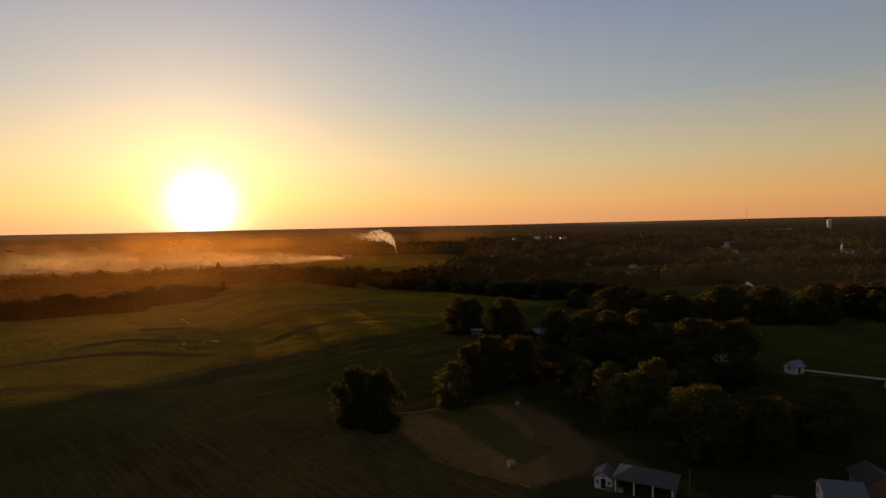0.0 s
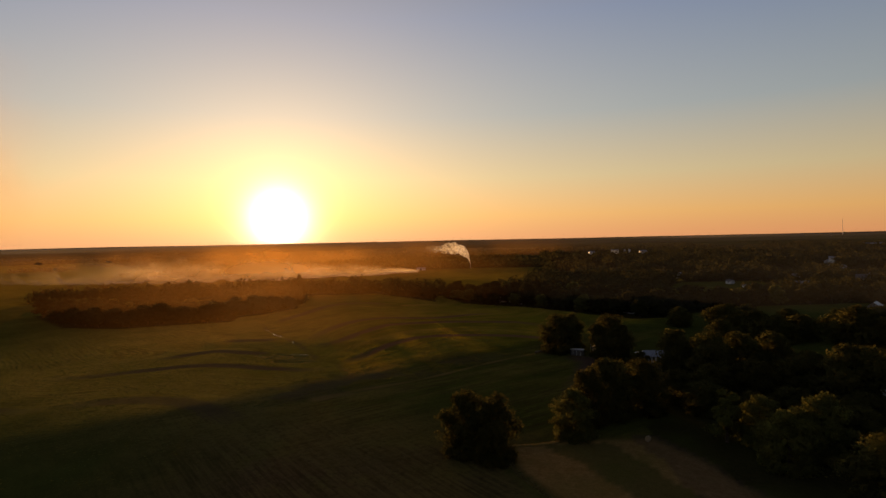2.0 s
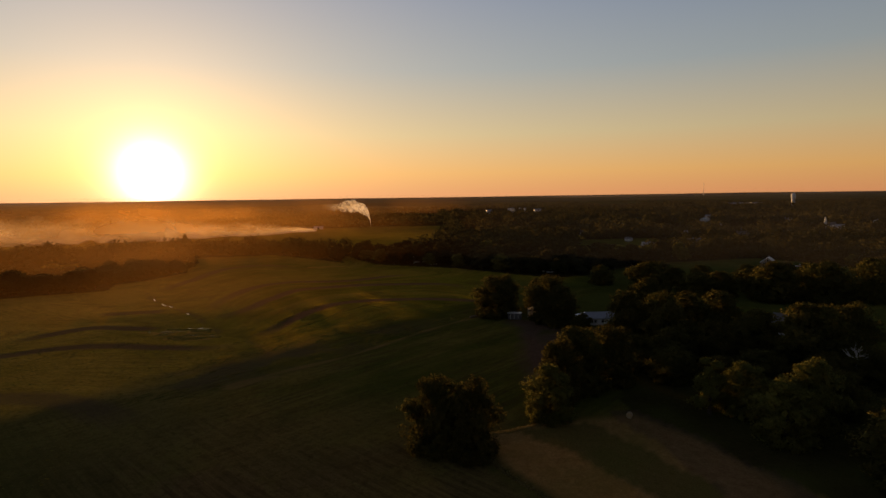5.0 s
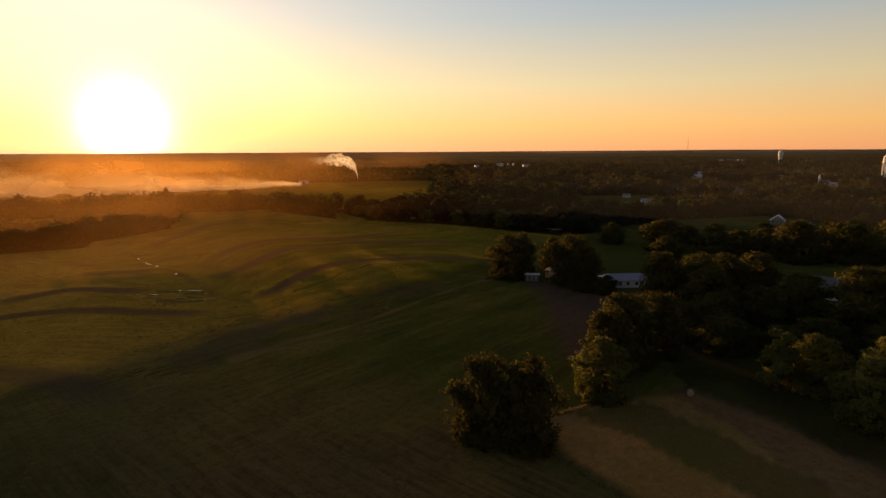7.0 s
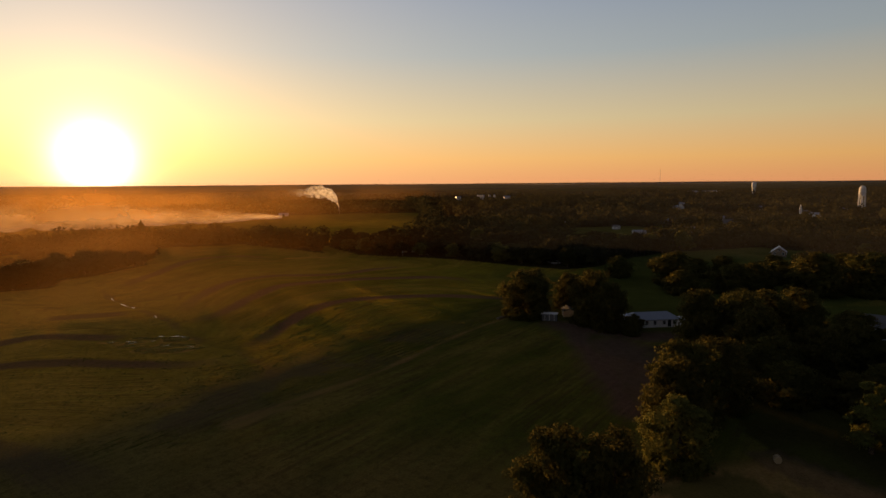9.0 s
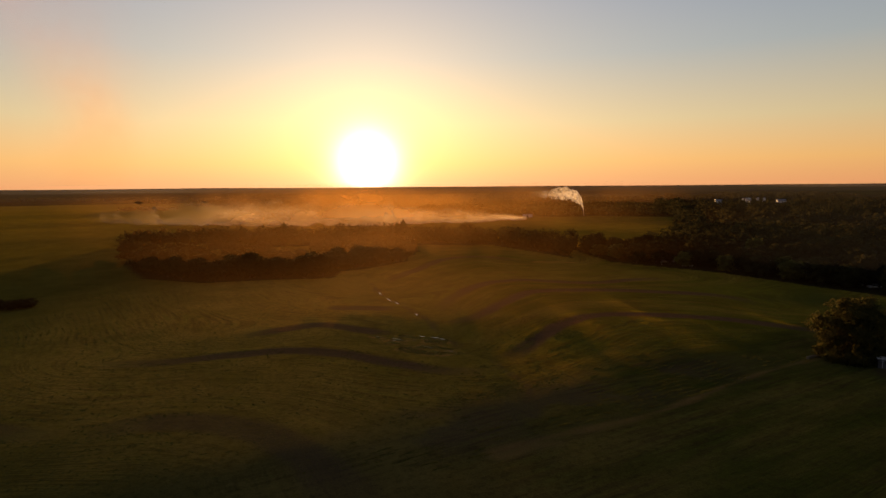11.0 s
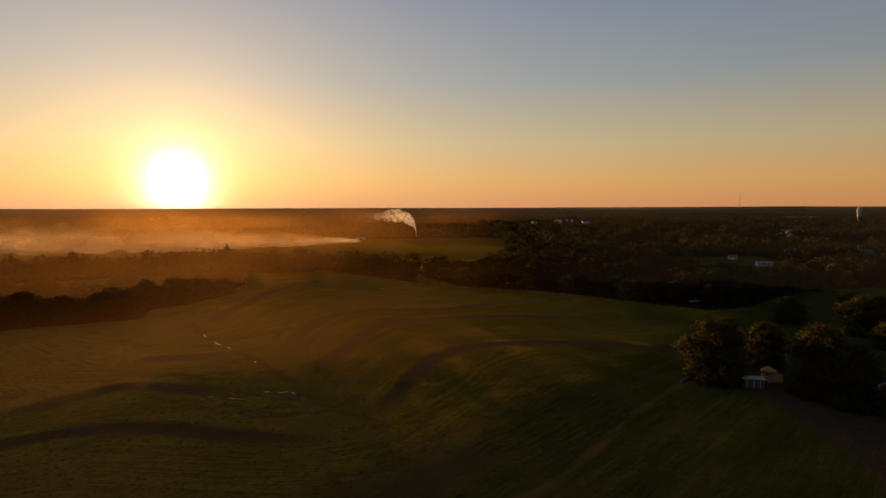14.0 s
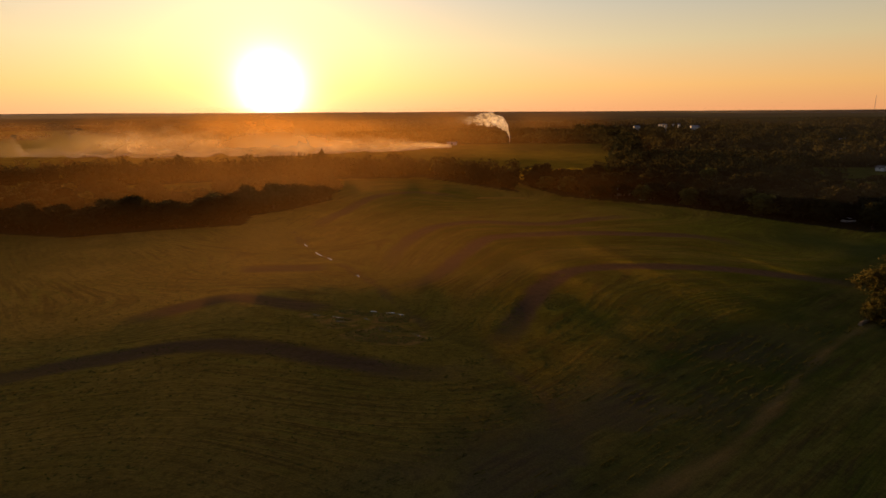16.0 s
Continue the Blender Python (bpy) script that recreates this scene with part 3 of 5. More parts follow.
def sprays(rng, p, out, size, lively=0.5):
    """Folded leaf sprays at p that face roughly outwards: corner points and soft outward normals."""
    n = len(p)
    face = unit(out + 0.9 * rng.normal(size=(n, 3)) + np.array([0, 0, 0.3]))
    face *= np.where((face * out).sum(1) < 0, -1, 1)[:, None]
    a = unit(np.cross(face, rng.normal(size=(n, 3))))
    b = np.cross(face, a)
    s = (np.asarray(size) * (0.55 + 0.9 * rng.random(n)))[:, None]
    v = np.stack([p - a * s * 0.9, p - b * s * 0.55 - face * s * 0.18, p + a * s, p + b * s * 0.55 - face * s * 0.18], 1)
    nrm = unit(out + lively * face)
    return v.reshape(-1, 3), np.repeat(nrm, 4, axis=0)


def leaf_cards(rng, centres, radii, count, size, heart, flat=0.75, lo=0.0, hi=1.0):
    """Leaf sprays scattered through clumps, between two shares of their radius."""
    k = rng.integers(0, len(centres), count)
    d = unit(rng.normal(size=(count, 3)))
    rad = lo + (hi - lo) * rng.random(count) ** 0.45
    p = centres[k] + d * (radii[k] * rad)[:, None] * np.array([1, 1, flat])
    out = unit(0.55 * d + 0.75 * unit(p - heart))
    return sprays(rng, p, out, size)


def quads_mesh(name, v, material, normals=None):
    me = bpy.data.meshes.new(name)
    n = len(v) // 4
    me.vertices.add(len(v))
    me.vertices.foreach_set("co", v.astype(np.float32).ravel())
    me.loops.add(4 * n)
    me.loops.foreach_set("vertex_index", np.arange(4 * n, dtype=np.int32))
    me.polygons.add(n)
    me.polygons.foreach_set("loop_start", np.arange(0, 4 * n, 4, dtype=np.int32))
    me.materials.append(material)
    me.update(calc_edges=True)
    if normals is not None:
        me.shade_smooth()
        me.normals_split_custom_set_from_vertices(normals.astype(np.float32))
    return me


def crown_clumps(rng, h, w, low, lobes, narrow=False):
    """Centres and sizes of leaf clumps that fill an uneven crown of height h and width w from low upwards."""
    cs, rs = [], []
    mid = (h + low) / 2
    for i in range(lobes):
        az = 2.399 * i + rng.random() * 0.8
        f = (i + 0.5) / lobes
        zz = low + (h - low) * (0.10 + 0.78 * f)
        belly = math.sin(math.pi * min(1, 0.18 + 0.80 * f)) ** 0.6
        if narrow:
            belly = 0.25 + 0.9 * (1 - f) ** 0.7
        out = 0.5 * w * belly * (0.35 + 0.42 * rng.random())
        rr = w * (0.17 + 0.10 * rng.random()) * (0.75 + 0.35 * belly)
        if narrow:
            rr *= 0.9 - 0.35 * f
        cs.append((out * math.cos(az), out * math.sin(az), min(zz, h - 0.75 * rr)))
        rs.append(rr)
    if low < 0.02 * h and not narrow:
        for i in range(7):
            az = 0.9 * i
            cs.append((0.30 * w * math.cos(az), 0.30 * w * math.sin(az), 0.09 * h))
            rs.append(0.17 * w)
    cs.append((0, 0, mid))
    rs.append(0.30 * w)
    base_c, base_r = np.array(cs), np.array(rs)
    # little sprays stand out on every lobe
    sc, sr = [], []
    for c, r in zip(base_c, base_r):
        for j in range(11):
            d = rng.normal(size=3)
            d /= np.linalg.norm(d)
            d[2] = abs(d[2]) * 0.9 - 0.25
            sc.append(c + d * r * np.array([1, 1, 0.8]) * (0.85 + 0.3 * rng.random()))
            sr.append(r * (0.22 + 0.16 * rng.random()))
    return base_c, base_r, np.array(sc), np.array(sr)


def make_tree(name, seed, h, w, leaves, size, material, label, low=0.16, lobes=13, narrow=False, sides=8):
    rng = np.random.default_rng(seed)
    root = empty(name, Matrix.Identity(4), label, "tree")
    lowz = h * low
    bc, br, sc, sr = crown_clumps(rng, h, w, lowz, lobes, narrow)
    bm = bmesh.new()
    top = Vector((0.03 * w * rng.normal(), 0.03 * w * rng.normal(), 0.72 * h))
    r0 = 0.022 * h + 0.05
    tube(bm, [(0, 0, -0.4), (0, 0, 0.4), top * 0.35, top * 0.7, top], [r0 * 1.5, r0 * 1.05, r0 * 0.85, r0 * 0.5, r0 * 0.15], sides)
    for i in range(min(8, lobes)):
        c = Vector(bc[rng.integers(0, len(bc))])
        f = 0.25 + 0.4 * rng.random()
        a = top * f
        m = a.lerp(c, 0.5) + Vector((0, 0, -0.04 * h))
        tube(bm, [a, m, c], [r0 * 0.45, r0 * 0.28, r0 * 0.08], max(5, sides - 3))
    part("trunk", bm, M_BARK, root)
    heart = np.array([0, 0, lowz + 0.42 * (h - lowz)])
    # large leaf cards added in the heart of the crown block the sun; fine leaves stand on its outside
    v0, n0 = leaf_cards(rng, bc, br, int(leaves * 0.11), size * 3.0, heart, hi=0.72)
    v1, n1 = leaf_cards(rng, bc, br, int(leaves * 0.42), size, heart, lo=0.55, hi=1.0)
    v2, n2 = leaf_cards(rng, sc, sr, int(leaves * 0.47), size * 0.85, heart)
    me = quads_mesh("crown", np.concatenate([v0, v1, v2]), material, np.concatenate([n0, n1, n2]))
    ob = new("crown", me)
    ob.parent = root
    return root


def place(tree_ob, x, y, rot, sx, sz, first):
    """Puts the first of a kind, or a copy of it, on the ground at its own size and turn."""
    m = Matrix.LocRotScale((x, y, land_at(x, y)), Euler((0, 0, rot)), None)
    ob = tree_ob if first else copy_thing(tree_ob, m)
    ob.matrix_basis = Matrix.LocRotScale((x, y, land_at(x, y)), Euler((0, 0, rot)), (sx, sx, sz))
    return ob


near_kinds = [
    make_tree("tree", 11, 12, 11, 13000, 0.22, M_LEAF_NEAR, "broad green field tree with a dense round leafy crown", low=0.0, lobes=16),
    make_tree("tree", 12, 12, 11, 13000, 0.22, M_LEAF_NEAR, "tall green broadleaf tree with an uneven lobed crown", low=0.0, lobes=18),
    make_tree("tree", 13, 12, 11, 13000, 0.22, M_LEAF_NEAR, "spreading green tree with leafy boughs almost to the ground", low=0.0, lobes=16),
]
far_kinds = [
    make_tree("tree", 17, 12, 11, 5000, 0.34, M_LEAF_NEAR, "round green tree beyond the farmhouse", low=0.0, lobes=16),
    make_tree("tree", 18, 12, 11, 5000, 0.34, M_LEAF_NEAR, "broad green tree with a lobed crown beyond the farmhouse", low=0.0, lobes=18),
    make_tree("tree", 19, 12, 11, 5000, 0.34, M_LEAF_NEAR, "spreading green tree on the lawns before the village", low=0.0, lobes=16),
]
pale_kind = make_tree("tree", 14, 12, 8, 8000, 0.20, M_LEAF_PALE, "slender pale green tree that tapers to a point", low=0.05, lobes=12, narrow=True)
pale_round = make_tree("tree", 15, 11, 10, 10000, 0.21, M_LEAF_PALE, "pale green bushy tree beside the hay plot", low=0.0)
rust_kind = make_tree("tree", 16, 12, 11, 3500, 0.42, M_LEAF_RUST, "rust-orange tree turning to autumn colour")
# x, y, height, crown width, kind
NEAR_TREES = [
    (-19.0, 111.6, 12.2, 9.2, 2), (-13.8, 109.0, 12.2, 8.6, 2), (10.0, 135.5, 13.2, 13.0, 0), (17.5, 139.0, 12.0, 12.0, 1), (5.0, 130.0, 12.4, 9.0, 2),
    (42.3, 93.5, 12.2, 14.5, 1), (52.5, 93.0, 10.4, 10.0, 0), (64.0, 96.5, 9.0, 11.0, 2), (32.5, 166.6, 14.6, 11.5, 0), (40.5, 165.0, 14.0, 13.0, 1),
    (49.0, 166.5, 13.4, 13.0, 2), (58.0, 168.0, 13.4, 12.0, 0), (38.0, 156.0, 12.6, 12.0, 2),
]
NEAR_TREES_2 = [
    (63.2, 143.0, 15.2, 17.0, 0), (71.0, 147.5, 13.0, 13.0, 1), (76.5, 148.0, 14.0, 12.0, 2), (61.0, 158.0, 10.5, 13.0, 0),
    (5.6, 204.2, 13.2, 14.2, 2), (19.8, 192.5, 14.6, 12.4, 1), (22.0, 187.0, 12.6, 10.5, 0), (9.8, 209.5, 13.0, 10.0, 1), (21.5, 213.0, 11.0, 10.0, 0), (25.0, 182.0, 4.2, 5.0, 2),
    (74.0, 246.0, 12.4, 18.0, 0), (84.0, 227.0, 10.2, 17.0, 1), (95.0, 231.0, 10.0, 13.0, 2), (108.0, 220.0, 15.0, 18.0, 1), (124.0, 216.0, 15.0, 19.0, 0),
]
NEAR_TREES_3 = [
    (31.0, 139.0, 7.0, 10.0, 1), (39.0, 134.0, 6.5, 10.0, 2), (48.0, 136.0, 7.0, 11.0, 0), (58.0, 131.0, 7.0, 11.0, 2), (27.0, 147.0, 8.0, 9.0, 0),
    (68.0, 132.0, 8.0, 11.0, 1), (50.0, 119.0, 8.0, 10.0, 1), (47.0, 103.0, 9.0, 9.0, 2), (58.0, 105.0, 8.0, 10.0, 0), (46.0, 149.0, 10.0, 11.0, 0), (55.0, 151.0, 10.0, 12.0, 2),
    (74.0, 108.0, 7.0, 9.0, 1), (35.0, 148.0, 9.0, 10.0, 2), (62.0, 266.0, 9.0, 11.0, 1), (139.0, 212.0, 14.5, 17.0, 2), (151.0, 226.0, 14.0, 17.0, 0),
    (132.0, 234.0, 12.0, 14.0, 1), (96.0, 282.0, 8.0, 9.0, 0), (28.0, 186.5, 4.0, 5.0, 2), (112.0, 240.0, 9.0, 13.0, 2), (66.0, 228.0, 8.5, 12.0, 1), (90.0, 258.0, 8.0, 12.0, 0),
    (104.0, 262.0, 8.0, 12.0, 2), (120.0, 254.0, 9.0, 13.0, 1), (138.0, 258.0, 9.5, 13.0, 0),
]
used = set()
for i, (x, y, h, w, kind) in enumerate(NEAR_TREES + NEAR_TREES_2 + NEAR_TREES_3):
    kinds, key = (far_kinds, kind + 3) if y > 210 else (near_kinds, kind)
    place(kinds[kind], x, y, 1.7 * i, w / 11, h / 12, key not in used)
    used.add(key)
place(pale_kind, 29.0, 121.5, 0.4, 0.95, 0.90, True)
for i, (x, y, h, w) in enumerate([(34.2, 109.5, 10.5, 10.0), (41.5, 114.0, 12.3, 10.5), (35.0, 121.0, 9.5, 10.0), (1.2, 122.0, 10.2, 9.4)]):
    place(pale_round, x, y, 2.1 * i, w / 10, h / 11, i == 0)
place(rust_kind, 170.0, 235.0, 0.0, 1.0, 0.95, True)

mid_kinds = [
    make_tree("tree", 21, 12, 12, 1300, 0.64, M_LEAF_FAR, "green woodland tree with a rounded leafy crown", low=0.1, sides=6),
    make_tree("tree", 22, 13, 11, 1300, 0.64, M_LEAF_FAR, "tall green woodland tree with an uneven crown", low=0.1, lobes=15, sides=6),
    make_tree("tree", 23, 10, 12, 1200, 0.64, M_LEAF_FAR, "low spreading woodland tree with dull green leaves", low=0.06, sides=6),
    make_tree("tree", 24, 11, 9, 1100, 0.55, M_LEAF_PALE, "lighter green woodland tree among darker ones", low=0.08, sides=6),
]


def scatter(rng, x0, x1, y0, y1, gap, ok):
    """Jittered places on a grid where ok(x, y) holds."""
    xs, ys = np.meshgrid(np.arange(x0, x1, gap), np.arange(y0, y1, gap))
    x = (xs + (rng.random(xs.shape) - 0.5) * gap * 0.95).ravel()
    y = (ys + (rng.random(ys.shape) - 0.5) * gap * 0.95).ravel()
    m = ok(x, y)
    return x[m], y[m]


rng = np.random.default_rng(5)
wx, wy = scatter(rng, -360, 330, 180, 520, 9.5, wood_here)
near_keep = np.ones(len(wx), bool)
for (x, y, h, w, k) in NEAR_TREES + NEAR_TREES_2 + NEAR_TREES_3:
    near_keep &= np.hypot(wx - x, wy - y) > 0.5 * w + 3
wx, wy = wx[near_keep], wy[near_keep]
order = np.argsort(np.hypot(wx + 40, wy - 80))
wx, wy = wx[order], wy[order]
KEEP = 290
used = set()
for i in range(min(KEEP, len(wx))):
    k = int(rng.choice([0, 0, 1, 1, 2, 2, 3]))
    s, sz = 0.8 + 0.45 * rng.random(), 0.60 + 0.36 * rng.random()
    ob = place(mid_kinds[k], wx[i], wy[i], 6.28 * rng.random(), s, sz, k not in used)
    ob["group"] = "trees of the wood"
    used.add(k)
# small bushes alone in the far field
for i, (x, y, s, sz) in enumerate([(-236, 195, 0.75, 0.42), (-227, 201, 0.8, 0.26), (-219, 204, 0.85, 0.24)]):
    tagged(place(mid_kinds[2], x, y, i, s, sz * 1.2, False), "dark scrubby bush alone in the open field", "bush", "field bushes")


def woods(name, x, y, heights, widths, cards, size, seed, label):
    """Far woods as one sheet of leafy crowns on stems."""
    rng = np.random.default_rng(seed)
    n = len(x)
    z = land(x, y)
    k = np.repeat(np.arange(n), cards)
    d = rng.normal(size=(n * cards, 3))
    d /= np.linalg.norm(d, axis=1)[:, None]
    lobes = 1 + 0.25 * np.sin(3 * np.arctan2(d[:, 1], d[:, 0]) + 9.1 * k) * np.cos(2.5 * d[:, 2] + k)
    p = np.stack([x[k], y[k], z[k] + heights[k] * 0.52], 1) + d * np.stack([widths[k] * 0.44, widths[k] * 0.44, heights[k] * 0.44], 1) * (lobes * (0.8 + 0.25 * rng.random(n * cards)))[:, None]
    v, nrm = sprays(rng, p, unit(d * np.array([1, 1, 0.8]) + np.array([0, 0, 0.15])), size, 0.15)
    # large cards added inside every crown keep light from passing through
    inner = 9
    k = np.repeat(np.arange(n), inner)
    d = unit(rng.normal(size=(n * inner, 3)))
    p = np.stack([x[k], y[k], z[k] + heights[k] * 0.46], 1) + d * np.stack([widths[k] * 0.27, widths[k] * 0.27, heights[k] * 0.30], 1)
    v2, nrm2 = sprays(rng, p, d, 0.25 * np.minimum(widths[k], 1.6 * heights[k]), 0.15)
    v, nrm = np.concatenate([v, v2]), np.concatenate([nrm, nrm2])
    return tagged(new(name, quads_mesh(name, v, M_LEAF_FAR, nrm)), label, "woods", kind="stuff")


woods("woods", wx[KEEP:], wy[KEEP:], 6 + 7 * rng.random(len(wx) - KEEP), 10 + 6 * rng.random(len(wx) - KEEP), 130, 0.88, 31, "dense green woodland round the edge of the village")


def town_ok(x, y):
    dense = lattice(x, y, 70, 12) * 0.6 + lattice(x, y, 25, 13) * 0.4
    return wood_here(x, y) & ((y > 515) | (x > 325)) & (dense > 0.40)


tx, ty = scatter(rng, 0, 1400, 150, 1450, 17.5, town_ok)
woods("woods", tx, ty, 7 + 9 * rng.random(len(tx)) ** 1.3, 12 + 10 * rng.random(len(tx)), 85, 1.25, 32, "green trees that fill the village and hide its houses")


def far_ok(x, y):
    dense = lattice(x, y, 260, 8) * 0.6 + lattice(x, y, 90, 9) * 0.4
    r = np.hypot(x, y)
    ahead = np.arctan2(x, y)
    open_left = (ahead < -0.62) & (r < 2400) & (dense < 0.66)
    return (dense > 0.50) & ~open_left & (r > 760) & (r < 1900) & (np.abs(ahead) < 1.25) & ~inside(x, y, TOWN_WOOD) & ~inside(x, y, FAR_FIELD)


fx, fy = scatter(rng, -1900, 1900, 300, 1900, 26, far_ok)
woods("woods", fx, fy, 4.5 + 3.5 * rng.random(len(fx)), 26 + 14 * rng.random(len(fx)), 30, 2.6, 33, "distant dark woods that run to the horizon")

# ---- smoke ----


def smoke_tube(name, spine, label, material, seed, sides=20, rings=6, rough=0.35, foot=0.0, freq=1.0):
    """A billowing body of smoke along a spine of (x, y, z, width, height, density)."""
    rng = np.random.default_rng(seed)
    pts = np.array(spine, float)
    t = np.linspace(0, len(pts) - 1, (len(pts) - 1) * rings + 1)
    cols = [np.interp(t, np.arange(len(pts)), pts[:, i]) for i in range(6)]
    n = len(t)
    verts, dens = [], []
    for i in range(n):
        x, y, z, w, h, d = (c[i] for c in cols)
        j, k = max(i - 1, 0), min(i + 1, n - 1)
        dx, dy = cols[0][k] - cols[0][j], cols[1][k] - cols[1][j]
        ln = math.hypot(dx, dy) + 1e-6
        ax, ay = -dy / ln, dx / ln
        for s in range(sides):
            a = 2 * math.pi * s / sides
            q = noise.noise(Vector((x * 0.05 * freq + seed, z * 0.05 * freq, math.cos(a) * 1.3))) + 0.6 * noise.noise(Vector((x * 0.16 * freq, z * 0.16 * freq + seed, math.sin(a) * 2.0)))
            r = 1 + rough * q
            zz = z + 0.5 * h + 0.5 * h * r * math.sin(a)
            verts.append((x + ax * 0.5 * w * r * math.cos(a), y + ay * 0.5 * w * r * math.cos(a), zz))
            up = (math.sin(a) + 1) / 2
            dens.append((d, max(0.0, 1 - up) ** 0.8 * (1 - foot) + foot))
    faces = [(i * sides + s, i * sides + (s + 1) % sides, (i + 1) * sides + (s + 1) % sides, (i + 1) * sides + s) for i in range(n - 1) for s in range(sides)]
    ob = link_mesh(name, verts, faces, material, True)
    uv = ob.data.uv_layers.new(name="density")
    for loop in ob.data.loops:
        uv.data[loop.index].uv = dens[loop.vertex_index]
    return tagged(ob, label, "smoke", kind="stuff")


smoke_tube("smoke_plume", [(-61, 752, -3.5, 1.8, 5, 1.0), (-61.4, 752, 2, 2.8, 5.5, 1.0), (-62.8, 752, 7, 4.0, 6.5, 1.0), (-65.6, 753, 12, 6.5, 9, 1.0), (-70.5, 754, 15, 8.5, 11.5, 0.95), (-78, 755, 17, 10.5, 12.5, 0.7), (-90, 757, 19, 11.5, 11, 0.35), (-108, 761, 19, 11, 8, 0.12), (-122, 764, 21, 11, 7, 0.0)],
           "white smoke plume that rises from a field fire and leans over", M_SMOKE, 3, foot=0.9, rough=0.75, rings=9, freq=2.2)
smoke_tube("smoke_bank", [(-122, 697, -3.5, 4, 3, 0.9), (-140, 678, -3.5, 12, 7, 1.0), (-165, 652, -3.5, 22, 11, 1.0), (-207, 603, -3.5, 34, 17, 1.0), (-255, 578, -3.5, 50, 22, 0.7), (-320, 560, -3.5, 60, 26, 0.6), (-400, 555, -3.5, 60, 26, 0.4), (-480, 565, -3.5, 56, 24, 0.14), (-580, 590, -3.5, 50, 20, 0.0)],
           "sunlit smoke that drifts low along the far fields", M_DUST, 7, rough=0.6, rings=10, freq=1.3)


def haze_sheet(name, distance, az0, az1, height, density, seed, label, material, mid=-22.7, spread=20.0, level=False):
    """An upright see-through sheet that stands in for haze and sun glare, thinning upwards and to both ends."""
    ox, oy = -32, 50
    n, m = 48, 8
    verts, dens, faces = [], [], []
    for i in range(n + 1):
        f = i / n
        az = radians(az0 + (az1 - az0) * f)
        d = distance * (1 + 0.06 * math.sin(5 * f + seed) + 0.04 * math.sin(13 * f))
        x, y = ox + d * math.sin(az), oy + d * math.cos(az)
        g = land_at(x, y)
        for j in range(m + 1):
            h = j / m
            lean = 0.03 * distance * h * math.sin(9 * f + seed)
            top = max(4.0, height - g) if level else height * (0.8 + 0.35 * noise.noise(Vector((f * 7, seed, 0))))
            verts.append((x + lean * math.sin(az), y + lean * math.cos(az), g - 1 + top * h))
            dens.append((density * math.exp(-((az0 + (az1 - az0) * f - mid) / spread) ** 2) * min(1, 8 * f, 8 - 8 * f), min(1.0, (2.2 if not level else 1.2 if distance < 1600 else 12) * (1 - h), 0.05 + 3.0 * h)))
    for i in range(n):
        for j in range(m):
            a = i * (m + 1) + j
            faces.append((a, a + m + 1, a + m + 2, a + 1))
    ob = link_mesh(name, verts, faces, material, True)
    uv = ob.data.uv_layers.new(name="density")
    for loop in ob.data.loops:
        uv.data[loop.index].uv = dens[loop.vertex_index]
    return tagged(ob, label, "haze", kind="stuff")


# orange tint and sheets below the sun imitate its glare along with the smoke
M_GLARE_HAZE = smoke_material("glare_haze", (0.95, 0.49, 0.13), 1.0, 0.007)
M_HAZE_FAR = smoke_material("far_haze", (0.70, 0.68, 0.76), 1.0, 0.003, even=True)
haze_sheet("smoke_haze", 165, -80, 25, 34, 0.20, 1, "added sheet of smoke haze and orange sun glare over the near field", M_GLARE_HAZE, spread=15)
haze_sheet("smoke_haze", 290, -80, 25, 40, 0.30, 2, "added sheet of smoke haze and orange sun glare over the creek trees", M_GLARE_HAZE, spread=15)
haze_sheet("smoke_haze", 480, -80, 30, 46, 0.55, 3, "added sheet of smoke haze and orange sun glare over the fields", M_GLARE_HAZE, spread=16)
haze_sheet("smoke_haze", 1000, -80, 70, 52, 0.50, 4, "added sheet of evening haze and orange sun glare over the far fields", M_GLARE_HAZE, spread=19)
# added sheets for even haze between the woods and fields, thicker with distance; the nearer ones also lift darks as
# glare
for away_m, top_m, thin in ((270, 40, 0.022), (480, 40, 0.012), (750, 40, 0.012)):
    haze_sheet("evening_haze", away_m, 2, 88, top_m, thin, away_m % 7, "added grey-brown sheet for evening haze and veiling glare over the village", M_HAZE_FAR, mid=42, spread=34, level=True)
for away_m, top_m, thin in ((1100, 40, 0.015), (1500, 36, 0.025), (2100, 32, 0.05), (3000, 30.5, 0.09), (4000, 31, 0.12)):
    haze_sheet("evening_haze", away_m, -88, 88, top_m, thin, away_m % 7, "added grey-brown sheet for evening haze over the far land", M_HAZE_FAR, mid=0, spread=300, level=True)


M_VEIL = smoke_material("high_smoke", (0.95, 0.55, 0.25), 1.0, 0.0035)


